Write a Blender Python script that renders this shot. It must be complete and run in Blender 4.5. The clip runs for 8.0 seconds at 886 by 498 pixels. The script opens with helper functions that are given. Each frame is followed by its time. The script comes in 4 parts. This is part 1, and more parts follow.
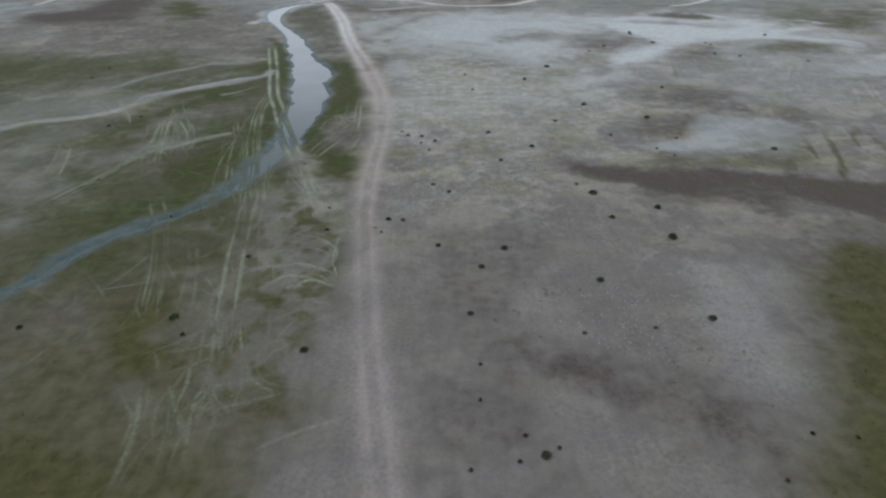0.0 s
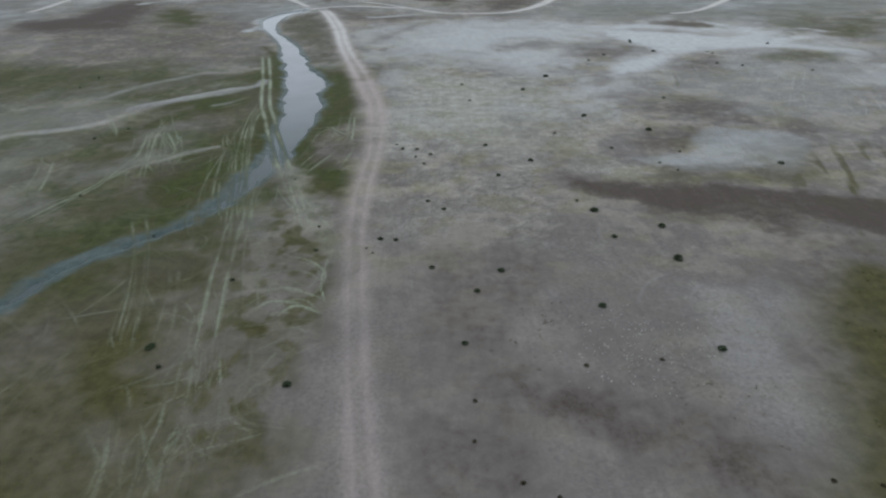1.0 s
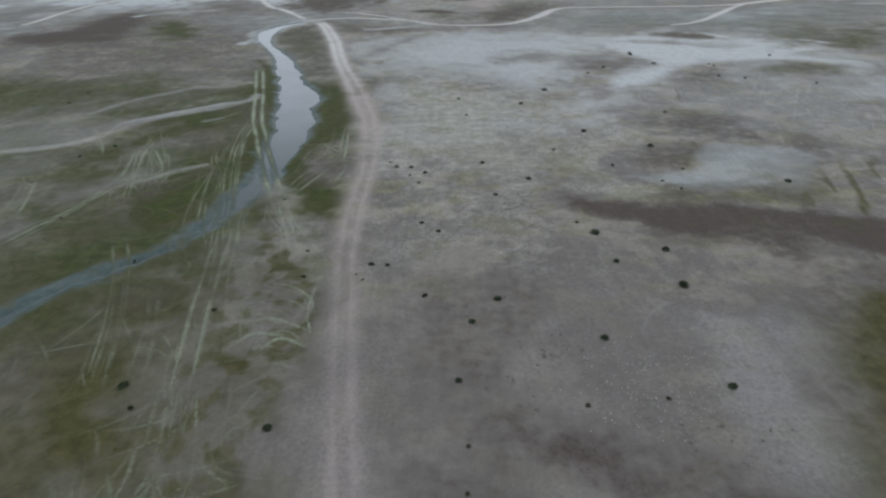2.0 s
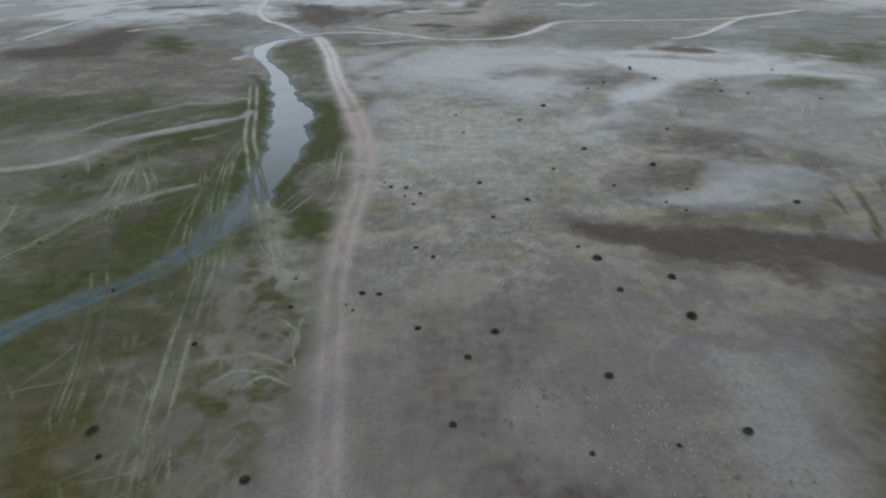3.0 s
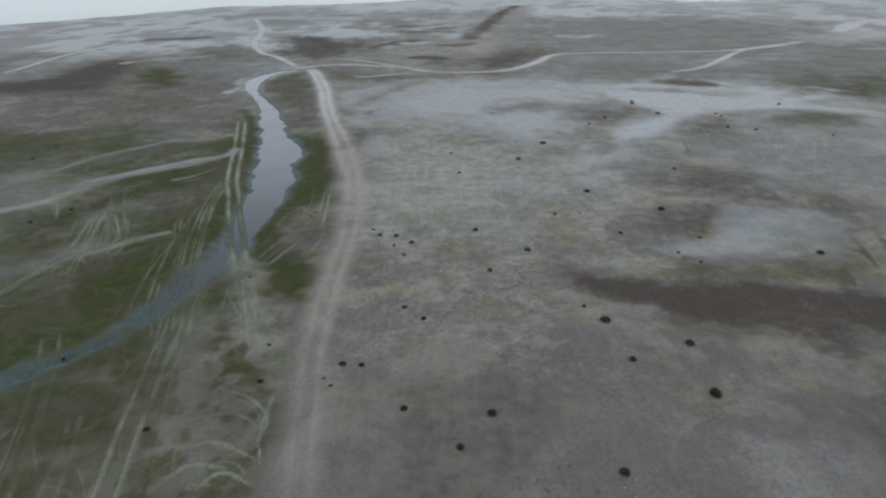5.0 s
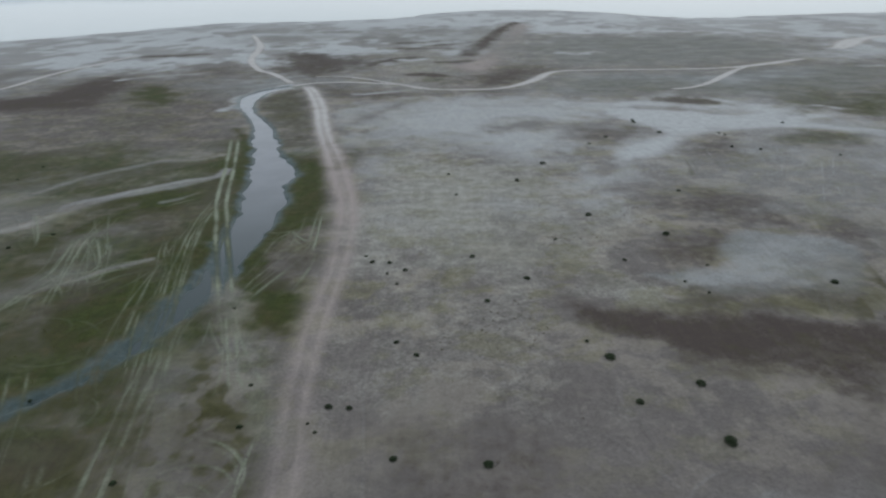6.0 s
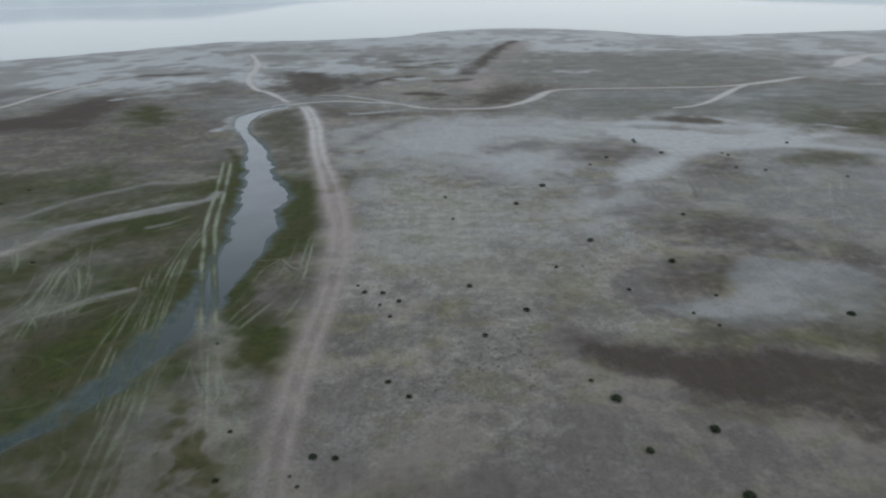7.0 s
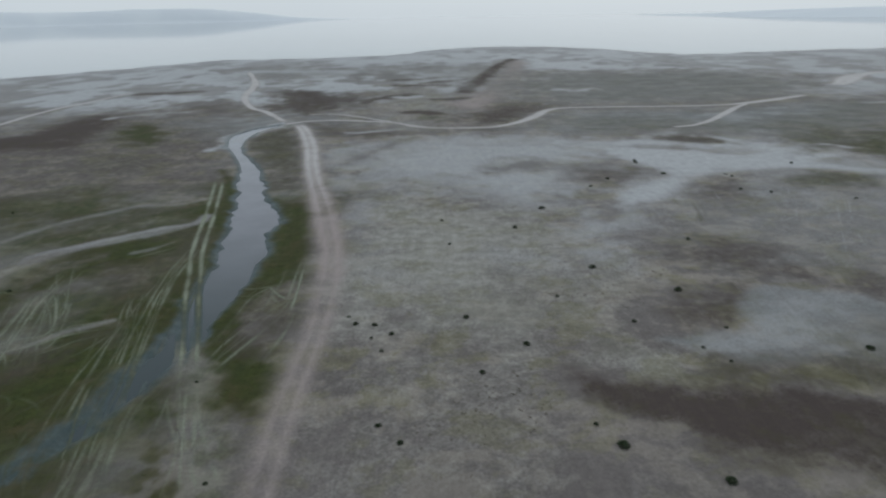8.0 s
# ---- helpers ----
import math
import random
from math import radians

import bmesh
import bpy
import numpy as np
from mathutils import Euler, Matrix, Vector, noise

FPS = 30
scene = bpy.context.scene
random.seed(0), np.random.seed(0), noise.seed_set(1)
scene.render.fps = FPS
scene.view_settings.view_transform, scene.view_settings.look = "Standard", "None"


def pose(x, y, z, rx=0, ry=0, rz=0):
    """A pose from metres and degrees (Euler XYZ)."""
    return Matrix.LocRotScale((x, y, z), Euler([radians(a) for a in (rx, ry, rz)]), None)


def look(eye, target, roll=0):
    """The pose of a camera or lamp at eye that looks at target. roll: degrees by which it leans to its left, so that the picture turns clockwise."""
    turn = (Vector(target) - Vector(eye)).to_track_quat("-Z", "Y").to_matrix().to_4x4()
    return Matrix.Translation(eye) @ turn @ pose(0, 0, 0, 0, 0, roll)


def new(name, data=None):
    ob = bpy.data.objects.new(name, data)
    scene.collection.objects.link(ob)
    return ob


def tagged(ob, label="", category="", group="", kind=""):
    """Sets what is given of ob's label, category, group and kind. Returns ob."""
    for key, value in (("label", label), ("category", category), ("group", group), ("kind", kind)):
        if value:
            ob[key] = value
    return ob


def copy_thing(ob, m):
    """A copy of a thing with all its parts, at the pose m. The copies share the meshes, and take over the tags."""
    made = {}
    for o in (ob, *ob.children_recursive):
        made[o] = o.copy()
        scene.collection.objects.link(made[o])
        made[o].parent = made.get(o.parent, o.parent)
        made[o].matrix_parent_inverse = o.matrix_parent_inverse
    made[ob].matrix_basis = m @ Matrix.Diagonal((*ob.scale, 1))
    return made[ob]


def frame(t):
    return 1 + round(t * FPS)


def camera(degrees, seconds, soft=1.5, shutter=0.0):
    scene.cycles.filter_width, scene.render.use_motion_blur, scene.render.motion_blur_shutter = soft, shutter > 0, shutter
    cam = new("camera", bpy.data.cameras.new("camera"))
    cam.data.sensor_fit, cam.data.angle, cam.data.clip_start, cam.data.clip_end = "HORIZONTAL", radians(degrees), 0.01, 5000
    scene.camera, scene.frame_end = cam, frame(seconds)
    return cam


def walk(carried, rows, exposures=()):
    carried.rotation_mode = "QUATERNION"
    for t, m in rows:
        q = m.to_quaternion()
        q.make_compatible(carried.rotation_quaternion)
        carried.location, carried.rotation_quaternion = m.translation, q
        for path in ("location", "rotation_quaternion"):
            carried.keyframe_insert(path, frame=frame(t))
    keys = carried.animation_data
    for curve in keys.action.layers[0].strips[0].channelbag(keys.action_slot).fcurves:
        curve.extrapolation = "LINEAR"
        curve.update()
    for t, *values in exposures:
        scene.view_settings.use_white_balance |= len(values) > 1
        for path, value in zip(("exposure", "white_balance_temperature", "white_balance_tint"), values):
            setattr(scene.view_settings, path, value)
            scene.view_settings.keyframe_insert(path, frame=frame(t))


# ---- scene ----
cam = camera(71.0, 8.0, soft=2.5)
PATH = [
    (0, (-0.02, 0.14, 40.175), (-0.022, 1.872, 39.175), -0.9),
    (0.5, (0.305, 2.308, 40.111), (0.305, 4.043, 39.117), -0.9),
    (1, (0.69, 4.512, 40.087), (0.69, 6.252, 39.102), -0.9),
    (1.5, (1.131, 6.63, 40.116), (1.13, 8.376, 39.142), -1.0),
    (3, (2.175, 13.23, 40.042), (2.177, 15.001, 39.113), -1.1),
    (3.5, (2.446, 15.391, 40.019), (2.449, 17.17, 39.106), -1.1),
    (4, (2.674, 17.644, 40.025), (2.679, 19.433, 39.132), -1.0),
    (4.5, (2.922, 19.863, 39.997), (2.927, 21.662, 39.124), -1.1),
    (6, (3.929, 26.95, 40.033), (3.937, 28.778, 39.221), -1.1),
    (6.5, (4.25, 29.195, 40.026), (4.259, 31.033, 39.237), -1.2),
    (7, (4.577, 31.593, 40.041), (4.587, 33.441, 39.277), -1.2),
    (7.5, (4.875, 33.96, 40.037), (4.887, 35.818, 39.295), -1.2),
    (8, (5.192, 36.292, 40.049), (5.206, 38.159, 39.333), -1.2),
]
walk(cam, [(t, look(eye, target, roll)) for t, eye, target, roll in PATH],
     exposures=[(0.0, 0.10), (4.0, -0.07), (6.0, -0.22), (7.0, -0.32), (8.0, -0.43)])

# ---- overcast daylight ----
world = bpy.data.worlds.new("overcast_sky")
scene.world = world
world.use_nodes = True
wn, wl = world.node_tree.nodes, world.node_tree.links
wn.clear()
sky = wn.new("ShaderNodeTexSky")
sky.sky_type = "NISHITA"
sky.sun_disc = False
sky.sun_elevation, sky.sun_rotation = radians(42), radians(25)
sky.air_density, sky.dust_density, sky.ozone_density = 1.0, 1.5, 2.0
thin = wn.new("ShaderNodeHueSaturation")
thin.inputs["Saturation"].default_value = 0.4
thin.inputs["Value"].default_value = 0.10
# a closed deck of grey cloud under that sky
deck = wn.new("ShaderNodeTexNoise")
deck.inputs["Scale"].default_value, deck.inputs["Detail"].default_value = 2.2, 4.0
tone = wn.new("ShaderNodeMix")
tone.data_type = "RGBA"
tone.inputs[6].default_value, tone.inputs[7].default_value = (0.775, 0.885, 0.970, 1), (0.905, 1.010, 1.090, 1)
cover = wn.new("ShaderNodeMix")
cover.data_type = "RGBA"
cover.inputs[0].default_value = 0.85
back = wn.new("ShaderNodeBackground")
back.inputs["Strength"].default_value = 1.0
wout = wn.new("ShaderNodeOutputWorld")
wl.new(sky.outputs["Color"], thin.inputs["Color"])
wl.new(deck.outputs["Fac"], tone.inputs[0])
wl.new(thin.outputs["Color"], cover.inputs[6])
wl.new(tone.outputs[2], cover.inputs[7])
wl.new(cover.outputs[2], back.inputs["Color"])
wl.new(back.outputs["Background"], wout.inputs["Surface"])

lamp = bpy.data.lights.new("sun", "SUN")
lamp.energy, lamp.angle, lamp.color = 0.5, radians(25), (1.0, 0.97, 0.93)
sun = new("sun", lamp)
sun.matrix_world = look((0, 0, 0), (-math.sin(radians(25)) * math.cos(radians(42)), -math.cos(radians(25)) * math.cos(radians(42)), -math.sin(radians(42))))

# ---- materials ----
class Nodes:
    """Short hand for building a node material."""

    def __init__(self, name):
        self.mat = bpy.data.materials.new(name)
        self.mat.use_nodes = True
        self.tree = self.mat.node_tree
        self.bsdf = self.tree.nodes["Principled BSDF"]
        geo = self.tree.nodes.new("ShaderNodeNewGeometry")
        self.place = geo.outputs["Position"]
        self.island = geo.outputs["Random Per Island"]
        info = self.tree.nodes.new("ShaderNodeObjectInfo")
        self.chance = info.outputs["Random"]

    def link(self, value, socket):
        if isinstance(value, bpy.types.NodeSocket):
            self.tree.links.new(value, socket)
        else:
            socket.default_value = value

    def attribute(self, name):
        n = self.tree.nodes.new("ShaderNodeAttribute")
        n.attribute_name = name
        return n.outputs["Fac"]

    def math(self, kind, a, b=0.0):
        n = self.tree.nodes.new("ShaderNodeMath")
        n.operation = kind
        self.link(a, n.inputs[0])
        self.link(b, n.inputs[1])
        return n.outputs[0]

    def stretch(self, scale):
        n = self.tree.nodes.new("ShaderNodeMapping")
        self.link(self.place, n.inputs["Vector"])
        n.inputs["Scale"].default_value = scale
        return n.outputs[0]

    def noise(self, scale, detail=3.0, rough=0.55, where=None, bend=0.0):
        n = self.tree.nodes.new("ShaderNodeTexNoise")
        self.link(where or self.place, n.inputs["Vector"])
        n.inputs["Scale"].default_value = scale
        n.inputs["Detail"].default_value = detail
        n.inputs["Roughness"].default_value = rough
        n.inputs["Distortion"].default_value = bend
        return n.outputs["Fac"]

    def ramp(self, value, low, high, to_low=0.0, to_high=1.0):
        n = self.tree.nodes.new("ShaderNodeMapRange")
        n.interpolation_type = "SMOOTHSTEP"
        self.link(value, n.inputs[0])
        for k, v in enumerate((low, high, to_low, to_high)):
            n.inputs[k + 1].default_value = v
        return n.outputs[0]

    def mix(self, fac, a, b, kind="MIX"):
        n = self.tree.nodes.new("ShaderNodeMix")
        n.data_type, n.blend_type = "RGBA", kind
        self.link(fac, n.inputs[0])
        self.link(a if not isinstance(a, tuple) else (*a, 1), n.inputs[6])
        self.link(b if not isinstance(b, tuple) else (*b, 1), n.inputs[7])
        return n.outputs[2]

    def grey(self, value):
        n = self.tree.nodes.new("ShaderNodeCombineColor")
        for k in range(3):
            self.link(value, n.inputs[k])
        return n.outputs[0]

    def bump(self, height, depth, strength=1.0):
        n = self.tree.nodes.new("ShaderNodeBump")
        n.inputs["Distance"].default_value = depth
        n.inputs["Strength"].default_value = strength
        self.link(height, n.inputs["Height"])
        self.link(n.outputs[0], self.bsdf.inputs["Normal"])

    def done(self, colour, rough=0.9, specular=0.3):
        self.link(colour if not isinstance(colour, tuple) else (*colour, 1), self.bsdf.inputs["Base Color"])
        self.link(rough, self.bsdf.inputs["Roughness"])
        self.link(specular, self.bsdf.inputs["Specular IOR Level"])
        return self.mat


def soil_material():
    """Silt, grass, brown sedge, salty crust, wet margin and driven dust in one earth; the sheet says how much of each.
    Distance haze is put into the pale and mud colours.
    """
    n = Nodes("soil")
    broad, patch, clod = n.noise(0.07, 3), n.noise(0.55, 4, 0.6), n.noise(2.6, 5, 0.65)
    grain = n.noise(9.0, 3, 0.6)
    streak = n.noise(1.0, 4, 0.6, n.stretch((1.1, 0.09, 1.0)), 0.4)
    edge = n.math("ADD", n.math("MULTIPLY", patch, 0.5), n.math("MULTIPLY", clod, 0.5))
    edge = n.math("MULTIPLY", n.math("SUBTRACT", edge, 0.5), 1.6)

    def share(name, ragged, full=0.96):
        own = n.attribute(name)
        torn = n.math("MULTIPLY", n.math("MULTIPLY", edge, ragged), n.ramp(own, 0.0, 0.3))
        return n.ramp(n.math("ADD", own, torn), 0.04, full)

    silt = n.mix(n.ramp(broad, 0.35, 0.65), (0.158, 0.142, 0.136), (0.136, 0.122, 0.117))
    # weathered silt: warm crust, olive algae and mauve mud in ragged patches
    mixed = n.attribute("mottle")
    blotch, smear = n.noise(0.10, 7, 0.68, n.stretch((0.8, 1.0, 1.0)), 0.3), n.noise(0.13, 7, 0.68, n.stretch((0.8, 1.0, 1.0)), 0.2)
    fleck = n.noise(0.45, 6, 0.66, n.stretch((0.9, 1.0, 1.0)), 0.2)
    silt = n.mix(n.math("MULTIPLY", mixed, n.ramp(blotch, 0.49, 0.59, 0.0, 0.8)), silt, (0.335, 0.300, 0.250))
    silt = n.mix(n.math("MULTIPLY", mixed, n.ramp(smear, 0.50, 0.59, 0.0, 0.8)), silt, (0.165, 0.156, 0.080))
    silt = n.mix(n.math("MULTIPLY", mixed, n.ramp(blotch, 0.47, 0.38, 0.0, 0.6)), silt, (0.128, 0.112, 0.107))
    silt = n.mix(n.math("MULTIPLY", mixed, n.ramp(fleck, 0.51, 0.62, 0.0, 0.65)), silt, (0.268, 0.248, 0.216))
    silt = n.mix(n.math("MULTIPLY", mixed, n.ramp(fleck, 0.48, 0.38, 0.0, 0.6)), silt, (0.102, 0.094, 0.080))
    olive = n.mix(n.ramp(patch, 0.35, 0.7), (0.071, 0.065, 0.027), (0.050, 0.048, 0.020))
    green = n.mix(n.ramp(patch, 0.35, 0.7), (0.051, 0.061, 0.019), (0.034, 0.045, 0.015))
    green = n.mix(n.ramp(n.noise(0.09, 6, 0.65), 0.42, 0.58), green, (0.050, 0.052, 0.022))
    green = n.mix(n.ramp(n.noise(0.25, 6, 0.7), 0.50, 0.66, 0.0, 0.6), green, (0.074, 0.063, 0.030))
    green = n.mix(n.attribute("lush"), olive, green)
    sedge = n.mix(n.ramp(clod, 0.35, 0.7), (0.078, 0.062, 0.057), (0.056, 0.045, 0.041))
    sedge = n.mix(n.ramp(n.noise(0.11, 4, 0.6), 0.52, 0.66, 0.0, 0.4), sedge, (0.064, 0.060, 0.028))
    sedge = n.mix(n.ramp(n.noise(0.9, 5, 0.7), 0.50, 0.66, 0.0, 0.35), sedge, (0.090, 0.076, 0.058))
    sedge = n.mix(n.ramp(n.noise(0.35, 5, 0.65, n.stretch((1.3, 1.0, 1.0))), 0.52, 0.68, 0.0, 0.35), sedge, (0.070, 0.064, 0.034))
    # pale crust colour, with distance haze put into its blue-grey
    salt_and_haze = n.mix(n.ramp(patch, 0.3, 0.7), (0.395, 0.407, 0.420), (0.305, 0.315, 0.326))
    dust = n.mix(n.ramp(patch, 0.35, 0.7), (0.340, 0.290, 0.278), (0.306, 0.262, 0.252))
    # grey mud, lightened and blued to put distance haze into the colour
    mud = n.mix(n.ramp(n.noise(0.12, 5, 0.65, n.stretch((0.6, 1.0, 1.0))), 0.40, 0.62), (0.178, 0.184, 0.184), (0.262, 0.268, 0.270))
    pale_track = n.mix(n.ramp(patch, 0.3, 0.7), (0.500, 0.485, 0.480), (0.430, 0.418, 0.413))
    crust = n.mix(n.ramp(fleck, 0.40, 0.62), (0.250, 0.244, 0.220), (0.328, 0.320, 0.294))
    crust = n.mix(n.ramp(smear, 0.50, 0.62, 0.0, 0.5), crust, (0.175, 0.168, 0.115))
    c = n.mix(share("crust", 1.0), silt, crust)
    c = n.mix(share("mud", 0.7), c, mud)
    c = n.mix(share("grass", 0.5, 0.84), c, green)
    c = n.mix(share("brown", 1.0, 0.8), c, sedge)
    c = n.mix(share("pale", 0.5), c, salt_and_haze)
    c = n.mix(share("worn", 0.5), c, n.mix(n.ramp(patch, 0.3, 0.7), (0.245, 0.266, 0.205), (0.185, 0.204, 0.152)))
    c = n.mix(share("track", 0.25), c, dust)
    c = n.mix(share("pale_track", 0.4), c, pale_track)
    c = n.mix(share("wet", 0.8), c, n.mix(n.ramp(patch, 0.3, 0.7), (0.064, 0.090, 0.094), (0.044, 0.066, 0.068)))
    driven = n.ramp(n.math("ADD", n.math("ADD", n.attribute("track"), n.attribute("pale")), n.math("MULTIPLY", n.attribute("mud"), 0.6)), 0.1, 0.9, 0.0, 0.75)
    tone = n.math("ADD", n.math("ADD", 1.0, n.math("MULTIPLY", n.ramp(clod, 0.2, 0.8, -0.20, 0.17), n.math("SUBTRACT", 1.0, driven))), n.ramp(streak, 0.3, 0.75, -0.04, 0.05))
    tone = n.math("MULTIPLY", tone, n.ramp(grain, 0.25, 0.75, 0.93, 1.07))
    c = n.mix(1.0, c, n.grey(tone), "MULTIPLY")
    n.bump(clod, 0.06, 0.3)
    rough = n.math("SUBTRACT", n.ramp(n.attribute("wet"), 0.0, 1.0, 0.80, 0.48), n.math("MULTIPLY", n.attribute("pale"), 0.15))
    gloss = n.math("ADD", 0.08, n.math("ADD", n.math("MULTIPLY", n.attribute("wet"), 0.14), n.math("MULTIPLY", n.attribute("pale"), 0.18)))
    return n.done(c, rough, gloss)


def water_material(name, body, ripple, roughness, clear=None):
    """Silty water; where clear is given, the body blends to that darker colour towards low Y."""
    n = Nodes(name)
    wave = n.noise(ripple, 3, 0.5, n.stretch((1.0, 0.45, 1.0)))
    cloudy = n.noise(0.12, 3, 0.5)
    c = n.mix(n.ramp(cloudy, 0.3, 0.7), body, tuple(v * 0.82 for v in body))
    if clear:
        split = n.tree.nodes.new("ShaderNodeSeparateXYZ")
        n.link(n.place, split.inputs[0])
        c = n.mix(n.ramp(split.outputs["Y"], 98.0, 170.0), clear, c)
    n.bump(wave, 0.012, 0.5)
    n.bsdf.inputs["IOR"].default_value = 1.333
    return n.done(c, roughness, 0.5)


def leaf_material(name, young, old):
    n = Nodes(name)
    c = n.mix(n.island, young, old)
    c = n.mix(n.ramp(n.chance, 0.0, 1.0, 0.0, 0.5), c, tuple(v * 0.7 for v in old))
    return n.done(c, 0.85, 0.06)


def hazed_land_material():
    n = Nodes("hazed_land")
    # distance haze is painted in: hills pale blue-grey instead of earth tones
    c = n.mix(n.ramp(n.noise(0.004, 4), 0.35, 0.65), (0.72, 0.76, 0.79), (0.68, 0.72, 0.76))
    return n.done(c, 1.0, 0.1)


def stone_material():
    n = Nodes("pale_stone")
    c = n.mix(n.island, (0.37, 0.35, 0.325), (0.25, 0.235, 0.22))
    return n.done(c, 0.9, 0.3)


def bark_material():
    n = Nodes("twig_bark")
    return n.done(n.mix(n.noise(14.0, 3), (0.10, 0.075, 0.05), (0.06, 0.045, 0.03)), 0.9, 0.2)


SOIL = soil_material()
DEAD = leaf_material("dead_stalk", (0.150, 0.125, 0.095), (0.100, 0.085, 0.068))
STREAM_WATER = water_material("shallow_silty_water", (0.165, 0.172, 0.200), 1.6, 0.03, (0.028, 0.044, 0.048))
LAKE_WATER = water_material("lake_water", (0.30, 0.335, 0.36), 0.5, 0.04)
LEAF = leaf_material("shrub_leaf", (0.055, 0.074, 0.040), (0.032, 0.047, 0.027))
DRY_LEAF = leaf_material("dry_shrub_leaf", (0.088, 0.076, 0.048), (0.056, 0.050, 0.032))
BLADE = leaf_material("grass_blade", (0.085, 0.084, 0.034), (0.060, 0.064, 0.026))
HAZED_LAND, STONE, BARK = hazed_land_material(), stone_material(), bark_material()

# ---- the lie of the land ----
def lattice(ix, iy, seed):
    """A fixed random number for each point of a square lattice."""
    h = (ix.astype(np.int64) * 374761393 + iy.astype(np.int64) * 668265263 + seed * 1442695041) & 0xFFFFFFFF
    h = ((h ^ (h >> 13)) * 1274126177) & 0xFFFFFFFF
    h = ((h ^ (h >> 16)) * 2246822519) & 0xFFFFFFFF
    return ((h ^ (h >> 15)) & 0xFFFFFF) / float(0xFFFFFF)


def rough_field(x, y, size, octaves, seed):
    """Fractal noise from 0 to 1, whose largest lumps are size metres wide."""
    total, weight, gain = 0.0, 0.0, 1.0
    for k in range(octaves):
        c, s = math.cos(0.6 + 1.1 * k), math.sin(0.6 + 1.1 * k)
        u, v = (c * x - s * y) / size * 2 ** k + 17.3 * k, (s * x + c * y) / size * 2 ** k - 9.1 * k
        iu, iv = np.floor(u), np.floor(v)
        fu, fv = u - iu, v - iv
        fu, fv = fu * fu * (3 - 2 * fu), fv * fv * (3 - 2 * fv)
        a, b = lattice(iu, iv, seed + k), lattice(iu + 1, iv, seed + k)
        e, d = lattice(iu, iv + 1, seed + k), lattice(iu + 1, iv + 1, seed + k)
        total = total + gain * ((a * (1 - fu) + b * fu) * (1 - fv) + (e * (1 - fu) + d * fu) * fv)
        weight += gain
        gain *= 0.5
    return total / weight


def ease(v, low, high):
    v = np.clip((v - low) / (high - low), 0, 1)
    return v * v * (3 - 2 * v)


def spline(points, step, closed=False):
    """A smooth line through the points, cut into pieces of about step metres; extra columns are carried along."""
    p = np.array(points, float)
    n = len(p)
    out = []
    for k in range(n if closed else n - 1):
        if closed:
            a, b, c, d = p[(k - 1) % n], p[k], p[(k + 1) % n], p[(k + 2) % n]
        else:
            b, c = p[k], p[k + 1]
            a = p[k - 1] if k else 2 * b - c
            d = p[k + 2] if k + 2 < n else 2 * c - b
        m = max(2, int(np.hypot(*(c - b)[:2]) / step))
        t = np.linspace(0, 1, m, endpoint=False)[:, None]
        out.append(0.5 * (2 * b + (c - a) * t + (2 * a - 5 * b + 4 * c - d) * t ** 2 + (3 * b - a - 3 * c + d) * t ** 3))
    if not closed:
        out.append(p[-1:])
    return np.concatenate(out)


def near_line(x, y, line, reach):
    """Distance from the line (or reach, if further), and the third column of the line at the nearest place."""
    best = np.full(x.shape, float(reach))
    carried = np.zeros(x.shape)
    box = (x > line[:, 0].min() - reach) & (x < line[:, 0].max() + reach) & (y > line[:, 1].min() - reach) & (y < line[:, 1].max() + reach)
    pick = np.nonzero(box)[0]
    if not len(pick):
        return best, carried
    px, py = x[pick], y[pick]
    near, value = np.full(px.shape, float(reach)), np.zeros(px.shape)
    for a, b in zip(line[:-1], line[1:]):
        sel = np.nonzero(np.abs(py - (a[1] + b[1]) / 2) < reach + abs(a[1] - b[1]) / 2)[0]
        if not len(sel):
            continue
        d = b[:2] - a[:2]
        t = np.clip(((px[sel] - a[0]) * d[0] + (py[sel] - a[1]) * d[1]) / max(1e-9, d @ d), 0, 1)
        gap = np.hypot(px[sel] - a[0] - t * d[0], py[sel] - a[1] - t * d[1])
        hit = gap < near[sel]
        near[sel[hit]] = gap[hit]
        if line.shape[1] > 2:
            value[sel[hit]] = (a[2] + t * (b[2] - a[2]))[hit]
    best[pick], carried[pick] = near, value
    return best, carried


def depth_inside(x, y, outline, reach):
    """Metres inside (+) or outside (-) a closed outline, cut off at reach."""
    ring = np.concatenate([outline, outline[:1]])
    low, high = outline.min(axis=0) - reach, outline.max(axis=0) + reach
    near = np.nonzero((x > low[0]) & (x < high[0]) & (y > low[1]) & (y < high[1]))[0]
    if len(near) < len(x):
        depth = np.full(x.shape, -float(reach))
        if len(near):
            depth[near] = depth_inside(x[near], y[near], outline, reach)
        return depth
    away, _ = near_line(x, y, ring, reach)
    inside = np.zeros(x.shape, bool)
    for a, b in zip(ring[:-1], ring[1:]):
        if a[1] == b[1]:
            continue
        cross = (a[1] > y) != (b[1] > y)
        inside ^= cross & (x < a[0] + (y - a[1]) / (b[1] - a[1]) * (b[0] - a[0]))
    return np.where(inside, away, -away)


